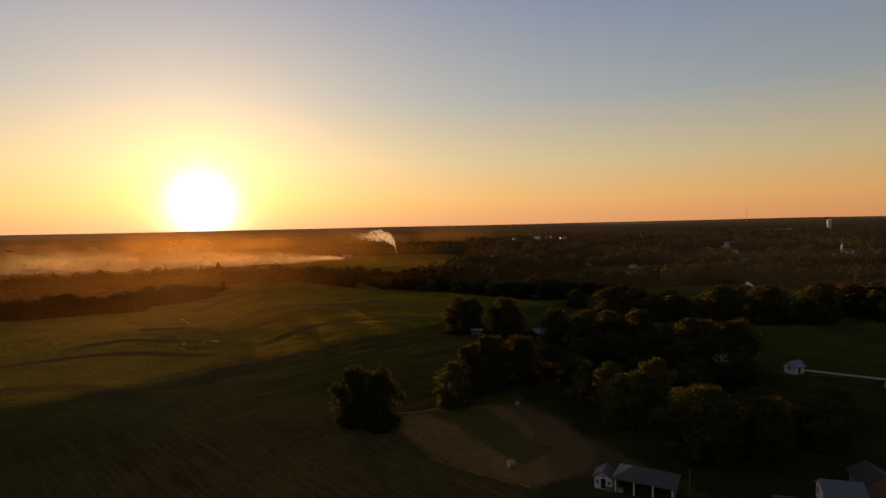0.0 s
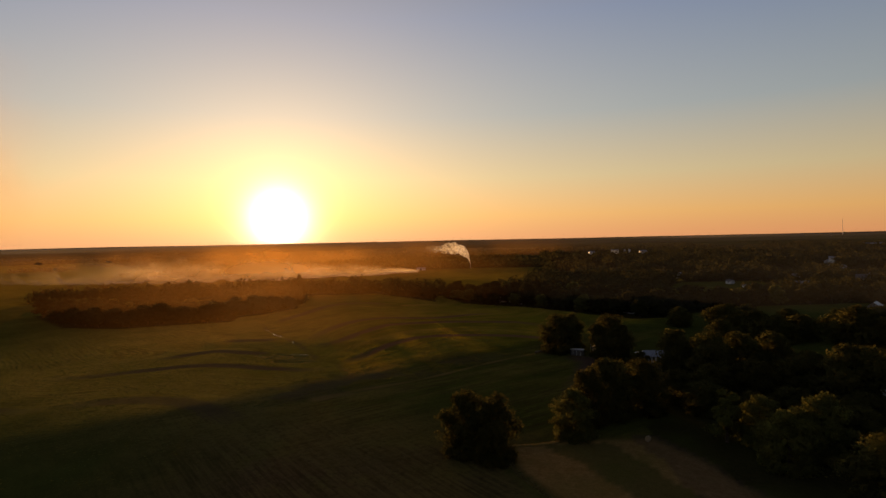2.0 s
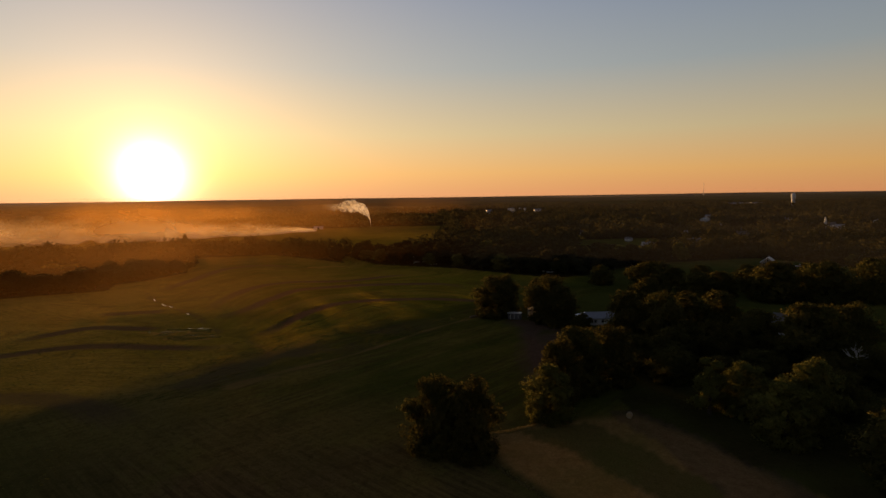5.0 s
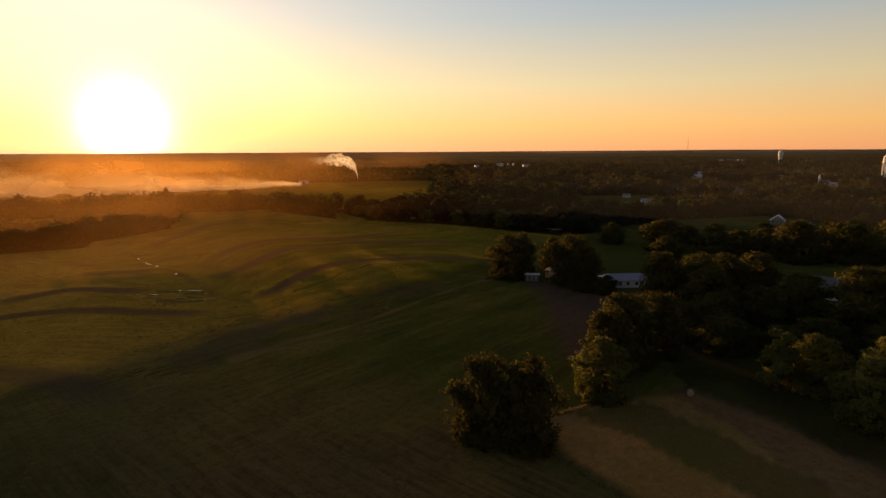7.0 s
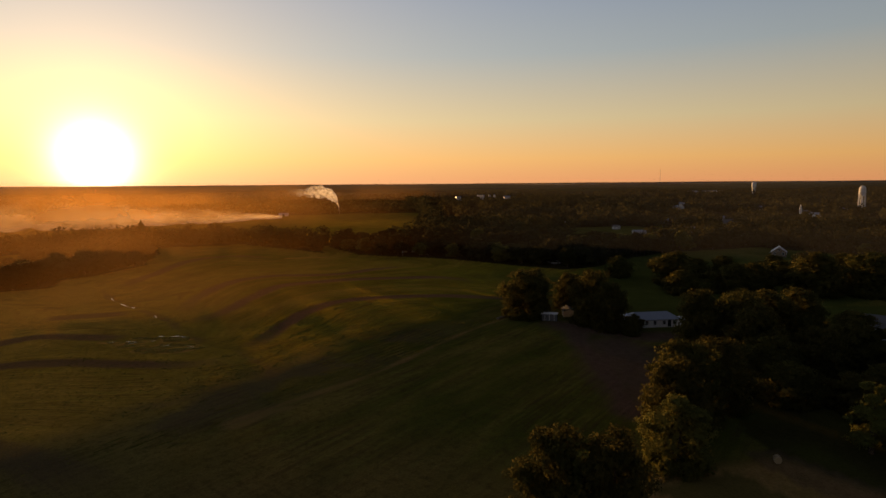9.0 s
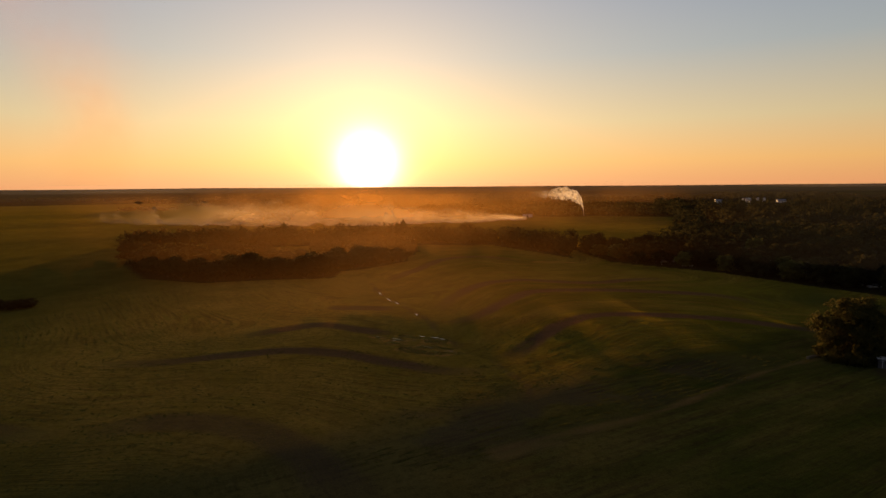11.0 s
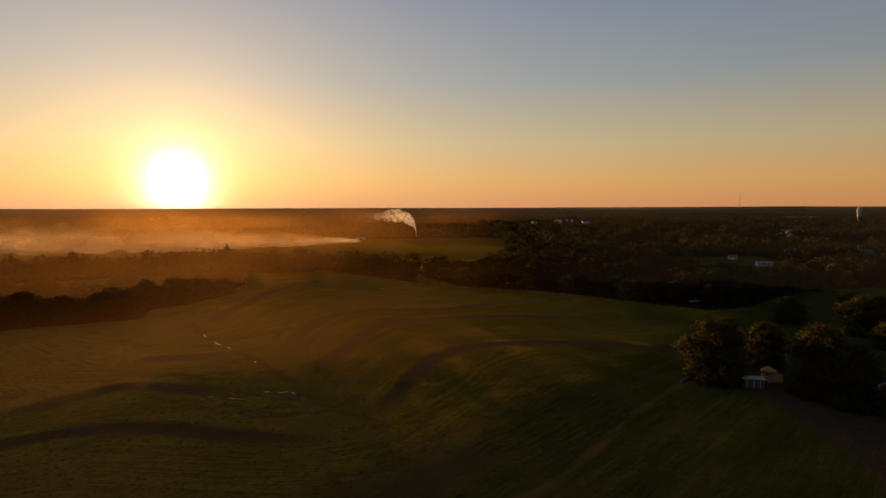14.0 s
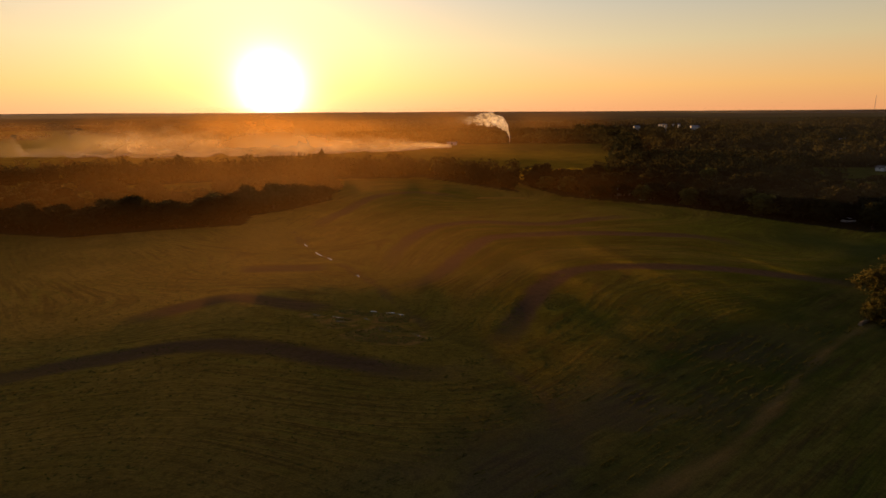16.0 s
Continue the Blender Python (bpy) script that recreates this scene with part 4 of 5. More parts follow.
def high_smoke():
    """A faint smoke column, far off, that has risen into the evening sky."""
    n, m = 14, 24
    verts, dens, faces = [], [], []
    for j in range(m + 1):
        h = j / m
        az, wide, d = radians(-47.0 - 3.0 * h + 2.0 * math.sin(4 * h)), 4.0 + 6.5 * h, 1600
        for i in range(n + 1):
            f = i / n
            a = az + radians(wide * (f - 0.5) * 2)
            verts.append((-32 + d * math.sin(a), 50 + d * math.cos(a) + 40 * math.sin(3 * f + 5 * h), 40 + 560 * h))
            dens.append((math.sin(math.pi * f) ** 1.5, 0.32 * math.sin(math.pi * min(1, h + 0.12)) ** 0.8))
    for j in range(m):
        for i in range(n):
            a = j * (n + 1) + i
            faces.append((a, a + 1, a + n + 2, a + n + 1))
    ob = link_mesh("high_smoke", verts, faces, M_VEIL, True)
    uv = ob.data.uv_layers.new(name="density")
    for loop in ob.data.loops:
        uv.data[loop.index].uv = dens[loop.vertex_index]
    tagged(ob, "faint orange smoke high in the evening sky", "smoke", kind="stuff")


high_smoke()

# ---- buildings ----


def roof_bm(length, width, z0, rise, over=0.35, thick=0.14, hip=0.0):
    """A pitched roof with its ridge along x, with thickness and overhang; hip draws in the ends of the ridge."""
    bm = bmesh.new()
    lx, ly = length / 2 + over, width / 2 + over
    k = rise / (width / 2)
    e = z0 - over * k
    up = [(-lx, -ly, e), (lx, -ly, e), (lx, ly, e), (-lx, ly, e), (-lx + hip, 0, z0 + rise), (lx - hip, 0, z0 + rise)]
    a = [bm.verts.new((x, y, z + thick)) for x, y, z in up]
    b = [bm.verts.new(p) for p in up]
    for f in ((0, 1, 5, 4), (2, 3, 4, 5), (1, 2, 5), (3, 0, 4)):
        if hip or len(f) == 4:
            bm.faces.new([a[i] for i in f])
            bm.faces.new([b[i] for i in reversed(f)])
    rim = [0, 1, 2, 3] if hip else [0, 1, 5, 2, 3, 4]
    for i, j in zip(rim, rim[1:] + rim[:1]):
        bm.faces.new((a[i], b[i], b[j], a[j]))
    return bm


def walls_bm(length, width, h, rise):
    """Four walls with two gables."""
    bm = bmesh.new()
    lx, ly = length / 2, width / 2
    lo = [bm.verts.new(p) for p in ((-lx, -ly, -0.3), (lx, -ly, -0.3), (lx, ly, -0.3), (-lx, ly, -0.3))]
    hi = [bm.verts.new(p) for p in ((-lx, -ly, h), (lx, -ly, h), (lx, ly, h), (-lx, ly, h))]
    g = [bm.verts.new((-lx, 0, h + rise)), bm.verts.new((lx, 0, h + rise))]
    bm.faces.new((lo[0], lo[1], hi[1], hi[0]))
    bm.faces.new((lo[2], lo[3], hi[3], hi[2]))
    bm.faces.new((lo[1], lo[2], hi[2], g[1], hi[1]))
    bm.faces.new((lo[3], lo[0], hi[0], g[0], hi[3]))
    bm.faces.new(lo[::-1])
    return bm


def frame_bm(w, h, t=0.09, deep=0.08):
    """A window or door surround in the xz plane, facing -y."""
    bm = bmesh.new()
    box(bm, -w / 2 - t, -deep, -t, -w / 2, 0.02, h + t)
    box(bm, w / 2, -deep, -t, w / 2 + t, 0.02, h + t)
    box(bm, -w / 2, -deep, h, w / 2, 0.02, h + t)
    box(bm, -w / 2, -deep - 0.03, -t, w / 2, 0.02, 0)
    return bm


def opening(kind, parent, x, y, z, turn, w, h, frame_mat, pane_mat):
    o = part(kind, frame_bm(w, h), frame_mat, parent)
    o.matrix_basis = pose(x, y, z, 0, 0, turn)
    p = part("pane" if kind == "window" else "leaf", box_bm(-w / 2, -0.03, 0, w / 2, 0.0, h), pane_mat, o)
    if kind == "window":
        part("glazing_bar", box_bm(-0.025, -0.05, 0, 0.025, -0.03, h), frame_mat, o)
    return o


def house(name, x, y, turn, length, width, h, rise, wall, roof, label, category="house", windows=(), doors=(), gable_windows=(), hip=0.0, group="", chimney=False, over=0.35):
    """A house with its long front facing -y before it is turned. windows: (x, z, width, height) on front and back; gable_windows: (y, z, w, h) at both ends."""
    root = empty(name, pose(x, y, land_at(x, y), 0, 0, turn), label, category, group)
    part("wall", walls_bm(length, width, h, 0.0 if hip else rise), wall, root)
    part("roof", roof_bm(length, width, h, rise, over, hip=hip), roof, root)
    for (wx_, wz, ww, wh) in windows:
        opening("window", root, wx_, -width / 2, wz, 0, ww, wh, M_WHITE, M_GLASS)
    for (wx_, ww, wh) in doors:
        opening("door", root, wx_, -width / 2, 0.1, 0, ww, wh, M_WHITE, M_DARK)
    for (wy_, wz, ww, wh) in gable_windows:
        opening("window", root, -length / 2, wy_, wz, -90, ww, wh, M_WHITE, M_GLASS)
        opening("window", root, length / 2, wy_, wz, 90, ww, wh, M_WHITE, M_GLASS)
    if chimney:
        part("chimney", box_bm(-0.35, -0.35, h, 0.35, 0.35, h + rise + 0.9, bevel=0.03), M_BRICK, root)
    return root


# farmhouse by the field
farm = house("farmhouse", 34.4, 190.4, -2, 12.6, 6.0, 2.0, 1.2, M_WHITE, M_METAL, "long low white farmhouse with blue metal roof and low wing",
             windows=[(-5.5, 0.7, 0.8, 1.0), (-3.4, 0.7, 0.7, 0.95), (-2.3, 0.7, 0.7, 0.95), (-0.2, 0.7, 0.7, 0.95), (2.2, 0.7, 0.8, 0.95), (5.0, 0.7, 0.9, 1.0)],
             doors=[(-4.5, 0.9, 1.8), (3.6, 0.9, 1.8)], gable_windows=[(0, 0.8, 0.8, 1.0)], hip=2.2)
part("wing_wall", box_bm(6.31, -2.3, -0.3, 11.4, 0.7, 1.5), M_WHITE, farm)
part("wing_roof", box_bm(6.31, -2.55, 1.5, 11.7, 0.95, 1.66, bevel=0.04), M_METAL, farm)
opening("window", farm, 8.8, -2.3, 0.6, 0, 0.8, 0.7, M_WHITE, M_GLASS)


def stock_shed():
    root = empty("shed", pose(10.9, 199.6, land_at(10.9, 199.6), 0, 0, -20), "small grey-white shed with a pale flat roof beside trees", "shed")
    part("wall", box_bm(-2.0, -1.0, -0.2, 2.0, 1.0, 1.85, bevel=0.03), M_GREYROOF, root)
    part("roof", box_bm(-2.15, -1.15, 1.85, 2.15, 1.15, 1.98, bevel=0.04), M_WHITE, root)
    for px in (-2.02, 2.02):
        part("corner_post", box_bm(px - 0.09, -1.09, -0.2, px + 0.09, -0.93, 1.85), M_DARK, root)
    for px in (-1.2, 0.0, 1.2):
        part("panel_rib", box_bm(px - 0.04, -1.04, 0.1, px + 0.04, -1.0, 1.8), M_WHITE, root)


stock_shed()
house("outbuilding", 17.6, 203.8, -100, 3.8, 2.6, 1.7, 0.6, M_SUNTINT, M_DARKROOF, "outbuilding among trees with low-sun orange put into its wall colour", "outbuilding", doors=[(-1.2, 0.8, 1.5)])


def log_pile():
    root = empty("log", pose(-0.6, 204.3, land_at(-0.6, 204.3) + 0.2, 0, 0, 38), "pale fallen log at the corner of the field", "log")
    bm = tube(bmesh.new(), [(-2.4, 0, 0), (-1.0, 0.1, 0.05), (0.8, -0.05, 0.08), (2.3, 0.1, 0.25)], [0.34, 0.32, 0.27, 0.2], 10)
    part("trunk", bm, M_WOOD, root)
    part("branch_stub", tube(bmesh.new(), [(0.7, 0, 0.1), (1.1, 0.5, 0.6)], [0.12, 0.07], 7), M_WOOD, root)


log_pile()

# yard with sheds by the hay plot
little = house("garden_shed", 22.8, 83.4, 64, 2.9, 2.6, 1.75, 0.85, M_WHITE, M_GREYROOF, "little white garden shed with a grey shingle roof", "shed",
               windows=[(0.0, 0.75, 0.5, 0.7)])
opening("door", little, -1.45, 0.0, 0.1, -90, 0.7, 1.5, M_WHITE, M_DARK)
for wy_ in (-0.85, 0.85):
    opening("window", little, -1.45, wy_, 0.75, -90, 0.36, 0.6, M_WHITE, M_GLASS)
opening("window", little, -1.45, 0.0, 1.85, -90, 0.4, 0.3, M_WHITE, M_GLASS)


def cart_shed():
    x, y = 28.3, 81.4
    root = empty("open_shed", pose(x, y, land_at(x, y), 0, 0, -30), "open-fronted shed with white posts and a grey metal roof", "shed")
    L, W = 8.0, 4.8
    part("back_wall", box_bm(-L / 2, W / 2 - 0.12, -0.2, L / 2, W / 2, 2.1), M_WOOD, root)
    for sx in (-1, 1):
        part("side_wall", box_bm(sx * (L / 2 - 0.06) - 0.06, -W / 2 + 1.4, -0.2, sx * (L / 2 - 0.06) + 0.06, W / 2 - 0.125, 2.0), M_WOOD, root)
    for i in range(4):
        px = -L / 2 + 0.1 + i * (L - 0.2) / 3
        part("post", box_bm(px - 0.11, -W / 2 - 0.08, -0.2, px + 0.11, -W / 2 + 0.14, 1.95, bevel=0.015), M_WHITE, root)
    part("beam", box_bm(-L / 2, -W / 2 - 0.05, 1.95, L / 2, -W / 2 + 0.11, 2.18), M_WOOD, root)
    part("roof", roof_bm(L, W, 2.2, 1.0, 0.4, hip=2.6), M_OLDMETAL, root)
    # seams of the metal roof
    for i in range(5):
        sx = -1.5 + i * 0.75
        bm = bmesh.new()
        bmesh.ops.create_cube(bm, size=1, matrix=Matrix.Translation((sx, -W / 4 - 0.1, 2.72)) @ Euler((math.atan(0.32), 0, 0)).to_matrix().to_4x4() @ Matrix.Diagonal((0.05, 2.9, 0.07, 1)))
        part("roof_seam", bm, M_OLDMETAL, root)


cart_shed()


def crate(x, y, turn, sx, sy, sz, mat, name, label):
    root = empty(name, pose(x, y, land_at(x, y), 0, 0, turn), label, name.replace("_", " "))
    part("body", box_bm(-sx / 2, -sy / 2, -0.05, sx / 2, sy / 2, sz, bevel=0.05), mat, root)
    part("lid", box_bm(-sx / 2 - 0.04, -sy / 2 - 0.04, sz, sx / 2 + 0.04, sy / 2 + 0.04, sz + 0.08, bevel=0.02), mat, root)


crate(28.6, 81.2, 10, 1.6, 0.9, 0.9, M_CARDARK, "tool_chest", "dark tool chest inside the open shed")
crate(23.0, 81.6, 30, 1.3, 0.7, 0.5, M_WOOD, "wooden_crate", "weathered crate on the grass by the shed")
crate(24.4, 81.2, -15, 0.8, 0.6, 0.55, M_STEEL, "metal_box", "grey metal box on the grass by the shed")

house("bungalow", 52.8, 75.6, -18, 4.6, 4.6, 2.1, 1.3, M_WHITE, M_METAL, "white bungalow with a pale metal roof in the yard", windows=[(-1.5, 0.8, 0.9, 1.0), (1.5, 0.8, 0.9, 1.0)], doors=[(0, 0.9, 1.9)], gable_windows=[(-1.3, 0.8, 0.8, 1.0), (1.3, 0.8, 0.8, 1.0)])
house("barn", 60.0, 79.0, 76, 5.0, 4.4, 2.2, 1.3, M_WOOD, M_DARKROOF, "old wooden barn with a dark shingle roof", "barn", doors=[(0, 2.2, 2.1)], windows=[(-1.8, 1.1, 0.7, 0.7)])
house("lean_to", 44.4, 74.2, -20, 2.2, 2.0, 1.5, 0.6, M_WOOD, M_GREYROOF, "small wooden lean-to with a grey roof", "shed", doors=[(0, 0.7, 1.45)])
house("garden_shed", 88.6, 143.3, 22, 3.6, 2.8, 1.9, 1.1, M_WHITE, M_METAL, "white shed with a pale blue roof beside a drive", "shed", gable_windows=[(0, 1.0, 0.7, 0.8)], doors=[(0, 0.9, 1.9)])
house("brick_house", 100.6, 122.8, -42, 7.0, 5.6, 2.0, 1.6, M_BRICK, M_REDROOF, "brick house with a red-brown hipped roof by the drive", windows=[(-2.3, 0.8, 1.0, 0.9), (2.1, 0.8, 1.1, 0.9)], doors=[(0, 0.9, 1.85)], hip=2.7)


def cedar(x, y, h, w):
    root = make_tree("cedar", 41, h, w, 1500, 0.28, M_LEAF, "dark slender evergreen beside the brick house", low=0.03, lobes=12, narrow=True)
    root.matrix_basis = pose(x, y, land_at(x, y))


cedar(102.5, 128.0, 5.5, 2.6)


def strip(name, pts, wide, lift, material, label, category):
    """A paved strip laid on the land."""
    line = smooth_line(pts, 10)
    verts, faces = [], []
    for i, (x, y) in enumerate(line):
        j, k = max(i - 1, 0), min(i + 1, len(line) - 1)
        d = line[k] - line[j]
        d = d / (np.hypot(*d) + 1e-9)
        for s in (-1, -0.5, 0, 0.5, 1):
            px, py = x - d[1] * wide / 2 * s, y + d[0] * wide / 2 * s
            verts.append((px, py, land_at(px, py) + lift + 0.05 * (1 - s * s)))
    for i in range(len(line) - 1):
        for s in range(4):
            a = i * 5 + s
            faces.append((a, a + 5, a + 6, a + 1))
    return tagged(link_mesh(name, verts, faces, material, True), label, category, kind="structure")


strip("road", ROAD, 5.6, 0.22, M_ASPHALT, "straight grey asphalt road that leads into the village", "road")
strip("drive", [(90, 146.5), (102, 138), (118, 126)], 2.2, 0.16, M_CONC, "narrow pale concrete drive across the lawns", "drive")
strip("drive_2", [(103, 125), (110, 118)], 2.6, 0.16, M_CONC, "short pale concrete drive by the brick house", "drive")


def bale(x, y, turn, first=None):
    m = pose(x, y, land_at(x, y), 0, 0, turn) @ Matrix.Scale(0.8, 4)
    if first:
        return copy_thing(first, m)
    root = empty("hay_bale", m, "pale round hay bale standing on the mown plot", "hay bale", "hay bales")
    bm = bmesh.new()
    n = 28
    prof = [(-0.75, 0.45), (-0.74, 0.66), (-0.66, 0.74), (-0.3, 0.76), (0.0, 0.75), (0.3, 0.765), (0.66, 0.74), (0.74, 0.66), (0.75, 0.45)]
    rings = []
    for xx, r in prof:
        rings.append([bm.verts.new((xx, r * math.cos(2 * math.pi * k / n) * (1 + 0.015 * math.sin(7 * k + 3 * xx)), 0.72 + r * max(-0.95, math.sin(2 * math.pi * k / n)) * (1 + 0.02 * math.sin(5 * k)))) for k in range(n)])
    for a, b in zip(rings, rings[1:]):
        for k in range(n):
            bm.faces.new((a[k], a[(k + 1) % n], b[(k + 1) % n], b[k]))
    for r, xx in ((rings[0], -0.72), (rings[-1], 0.72)):
        c = bm.verts.new((xx, 0, 0.72))
        for k in range(n):
            bm.faces.new((r[k], r[(k + 1) % n], c))
    bmesh.ops.recalc_face_normals(bm, faces=bm.faces)
    part("body", bm, M_BALE, root)
    for bx in (-0.42, -0.14, 0.14, 0.42):
        bm = bmesh.new()
        ring = [(bx, 0.775 * math.cos(a), 0.72 + 0.775 * math.sin(a)) for a in np.linspace(-0.9, math.pi + 0.9, 24)]
        tube(bm, ring, [0.012] * 24, 4)
        part("twine", bm, M_WOOD, root)
    return root


b1 = bale(9.6, 90.2, 20)
bale(14.7, 121.2, 60, b1)


def car(x, y, turn, paint, label, long=4.5, high=1.45, name="car"):
    root = empty(name, pose(x, y, land_at(x, y) + 0.02, 0, 0, turn), label, "car")
    L, W = long, 1.75
    bm = bmesh.new()
    prof = [(-L / 2, 0.35), (-L / 2, 0.75), (-L * 0.42, 0.88), (-L * 0.2, 0.95), (L * 0.46, 0.92), (L / 2, 0.7), (L / 2, 0.35)]
    a = [bm.verts.new((px, -W / 2, pz)) for px, pz in prof]
    b = [bm.verts.new((px, W / 2, pz)) for px, pz in prof]
    bm.faces.new(a[::-1])
    bm.faces.new(b)
    for i in range(len(prof)):
        j = (i + 1) % len(prof)
        bm.faces.new((a[i], a[j], b[j], b[i]))
    bmesh.ops.recalc_face_normals(bm, faces=bm.faces)
    part("body", bm, paint, root)
    bm = bmesh.new()
    cab = [(-L * 0.24, 0.93, 0.0), (-L * 0.10, high, 0.18), (L * 0.24, high, 0.18), (L * 0.42, 0.93, 0.0)]
    a = [bm.verts.new((px, -W / 2 + 0.06 + o, pz)) for px, pz, o in cab]
    b = [bm.verts.new((px, W / 2 - 0.06 - o, pz)) for px, pz, o in cab]
    bm.faces.new(a[::-1])
    bm.faces.new(b)
    for i in range(3):
        bm.faces.new((a[i], a[i + 1], b[i + 1], b[i]))
    bmesh.ops.recalc_face_normals(bm, faces=bm.faces)
    part("cabin_glass", bm, M_GLASS, root)
    part("roof_panel", box_bm(-L * 0.10, -W / 2 + 0.22, high, L * 0.24, W / 2 - 0.22, high + 0.04, bevel=0.015), paint, root)
    for sx in (-0.31, 0.31):
        for sy in (-1, 1):
            w = part("wheel", tube(bmesh.new(), [(sx * L, sy * (W / 2 - 0.18), 0.33), (sx * L, sy * (W / 2 + 0.02), 0.33)], [0.33, 0.33], 14), M_TYRE, root)
            part("rim", tube(bmesh.new(), [(sx * L, sy * (W / 2 + 0.0), 0.33), (sx * L, sy * (W / 2 + 0.03), 0.33)], [0.2, 0.2], 10), M_STEEL, w)
    return root


car(26.3, 189.6, 25, M_CARWHITE, "white car parked under trees by the farmhouse")
car(21.5, 189.0, -60, M_CARDARK, "dark car parked under trees by the farmhouse")
car(107.5, 126.0, -30, M_CARWHITE, "white pickup-like car on the concrete drive")
car(-6.0, 345.0, 15, M_CARWHITE, "white car parked before the wood edge")
car(45.0, 306.0, 20, M_CARWHITE, "white van at the edge of the trees", 5.2, 1.9)
car(50.0, 303.5, 20, M_CARWHITE, "white car at the edge of the trees")
car(169.0, 297.5, 10, M_CARWHITE, "white van parked beside the gabled house", 5.2, 1.9)
car(174.5, 297.0, 5, M_CARWHITE, "white car parked beside the gabled house")
car(92.5, 236.0, 10, M_CARWHITE, "white car in the grass by a round tree")
car(97.5, 236.5, -20, M_CARWHITE, "pale car in the grass by a round tree")

# houses of the village that show between the trees
house("gabled_house", 163.5, 305.0, 51, 7.6, 6.2, 2.2, 2.4, M_WOOD, M_METAL, "grey gabled house with a pale roof on a lawn", windows=[(-2.5, 1.0, 0.9, 1.3), (2.5, 1.0, 0.9, 1.3)], gable_windows=[(-1.8, 1.0, 0.9, 1.3), (1.8, 1.0, 0.9, 1.3), (0, 2.9, 0.8, 1.0)])
house("long_house", 158.0, 434.0, -12, 8.6, 4.4, 1.9, 0.8, M_WHITE, M_METAL, "long low white house beyond a green clearing", windows=[(-3.4, 0.7, 1.0, 0.9), (-1.5, 0.7, 1.0, 0.9), (0.3, 0.7, 1.0, 0.9), (3.5, 0.7, 0.8, 0.9)], doors=[(2.1, 0.8, 1.7)])
house("house", 158.0, 470.0, -60, 4.6, 4.0, 2.0, 1.0, M_WHITE, M_GREYROOF, "small white house with a grey gabled roof", gable_windows=[(0, 1, 1, 1.2)], windows=[(0, 1, 1, 1.2)], group="village houses")
house("house", 191.0, 428.0, -25, 10.0, 7.0, 3.0, 2.4, M_WHITE, M_METAL, "white house with a pale roof half hidden by trees", windows=[(-3, 1, 1, 1.2), (0, 1, 1, 1.2), (3, 1, 1, 1.2)], group="village houses")
house("house", 252.0, 468.0, -30, 9.0, 7.0, 3.2, 2.6, M_CREAM, M_GREYROOF, "pale house with a grey roof among trees", windows=[(-2.5, 1, 1, 1.2), (2.5, 1, 1, 1.2)], group="village houses")
house("house", 81.0, 173.5, -50, 8.0, 6.5, 3.0, 2.2, M_WHITE, M_GREYROOF, "white house hidden behind the tree row", windows=[(-2.2, 1, 1, 1.2), (2.2, 1, 1, 1.2)], gable_windows=[(0, 1, 1, 1.2)], group="village houses")
house("house", -13.0, 362.0, 10, 7.0, 6.0, 2.8, 2.0, M_WHITE, M_METAL, "small white house at the edge of the wood", windows=[(-2, 1, 0.9, 1.2), (2, 1, 0.9, 1.2)], doors=[(0, 0.9, 2)], group="village houses")
house("house", -2.0, 376.0, -15, 8.0, 6.0, 2.8, 2.2, M_WHITE, M_METAL, "white house with a pale roof in the wood", windows=[(-2, 1, 0.9, 1.2), (2, 1, 0.9, 1.2)], group="village houses")
house("long_barn", -125.0, 742.0, 4, 11.0, 6.0, 2.2, 1.2, M_WHITE, M_METAL, "long pale metal barn in the far fields", "barn", doors=[(0, 2.4, 2.0)])
house("long_barn", -284.0, 426.0, 20, 13.0, 7.0, 2.6, 1.6, M_WHITE, M_METAL, "pale-roofed barn beyond the creek wood", "barn", doors=[(0, 2.4, 2.4)])
house("barn", -1227.0, 655.0, 15, 26.0, 16.0, 7.0, 5.0, M_WHITE, M_METAL, "large white barn far across the fields", "barn", doors=[(0, 5.0, 5.0)])
house("long_barn", -1071.0, 650.0, 10, 24.0, 9.0, 3.2, 2.0, M_WHITE, M_METAL, "low white barn far across the fields", "barn", doors=[(0, 3.0, 3.0)])
village = house("house", 300.0, 540.0, -35, 7.5, 6.0, 2.5, 2.0, M_WHITE, M_METAL, "white village house among trees", windows=[(-2.5, 1, 1, 1.2), (2.5, 1, 1, 1.2)], gable_windows=[(0, 1, 1, 1.2)], group="village houses")
for x, y, a in [(224, 508, 20), (142, 548, -40), (330, 640, 10), (410, 560, -70), (470, 720, -30), (380, 760, 40), (560, 800, 15), (640, 860, -50), (300, 780, 5), (520, 640, 60), (450, 860, -15)]:
    copy_thing(village, pose(x, y, land_at(x, y), 0, 0, a))


def shed_row(x, y, turn, n, label):
    """Long low white sheds on the far edge of the village."""
    for i in range(n):
        house("long_shed", x + 27 * i * math.cos(radians(turn)), y + 27 * i * math.sin(radians(turn)), turn, 22.0, 9.0, 9.5, 1.6, M_WHITE, M_METAL, label, "shed", doors=[(0, 4, 3.5)], group="long sheds")


shed_row(735, 1285, -12, 3, "long low white shed at the far edge of the village")


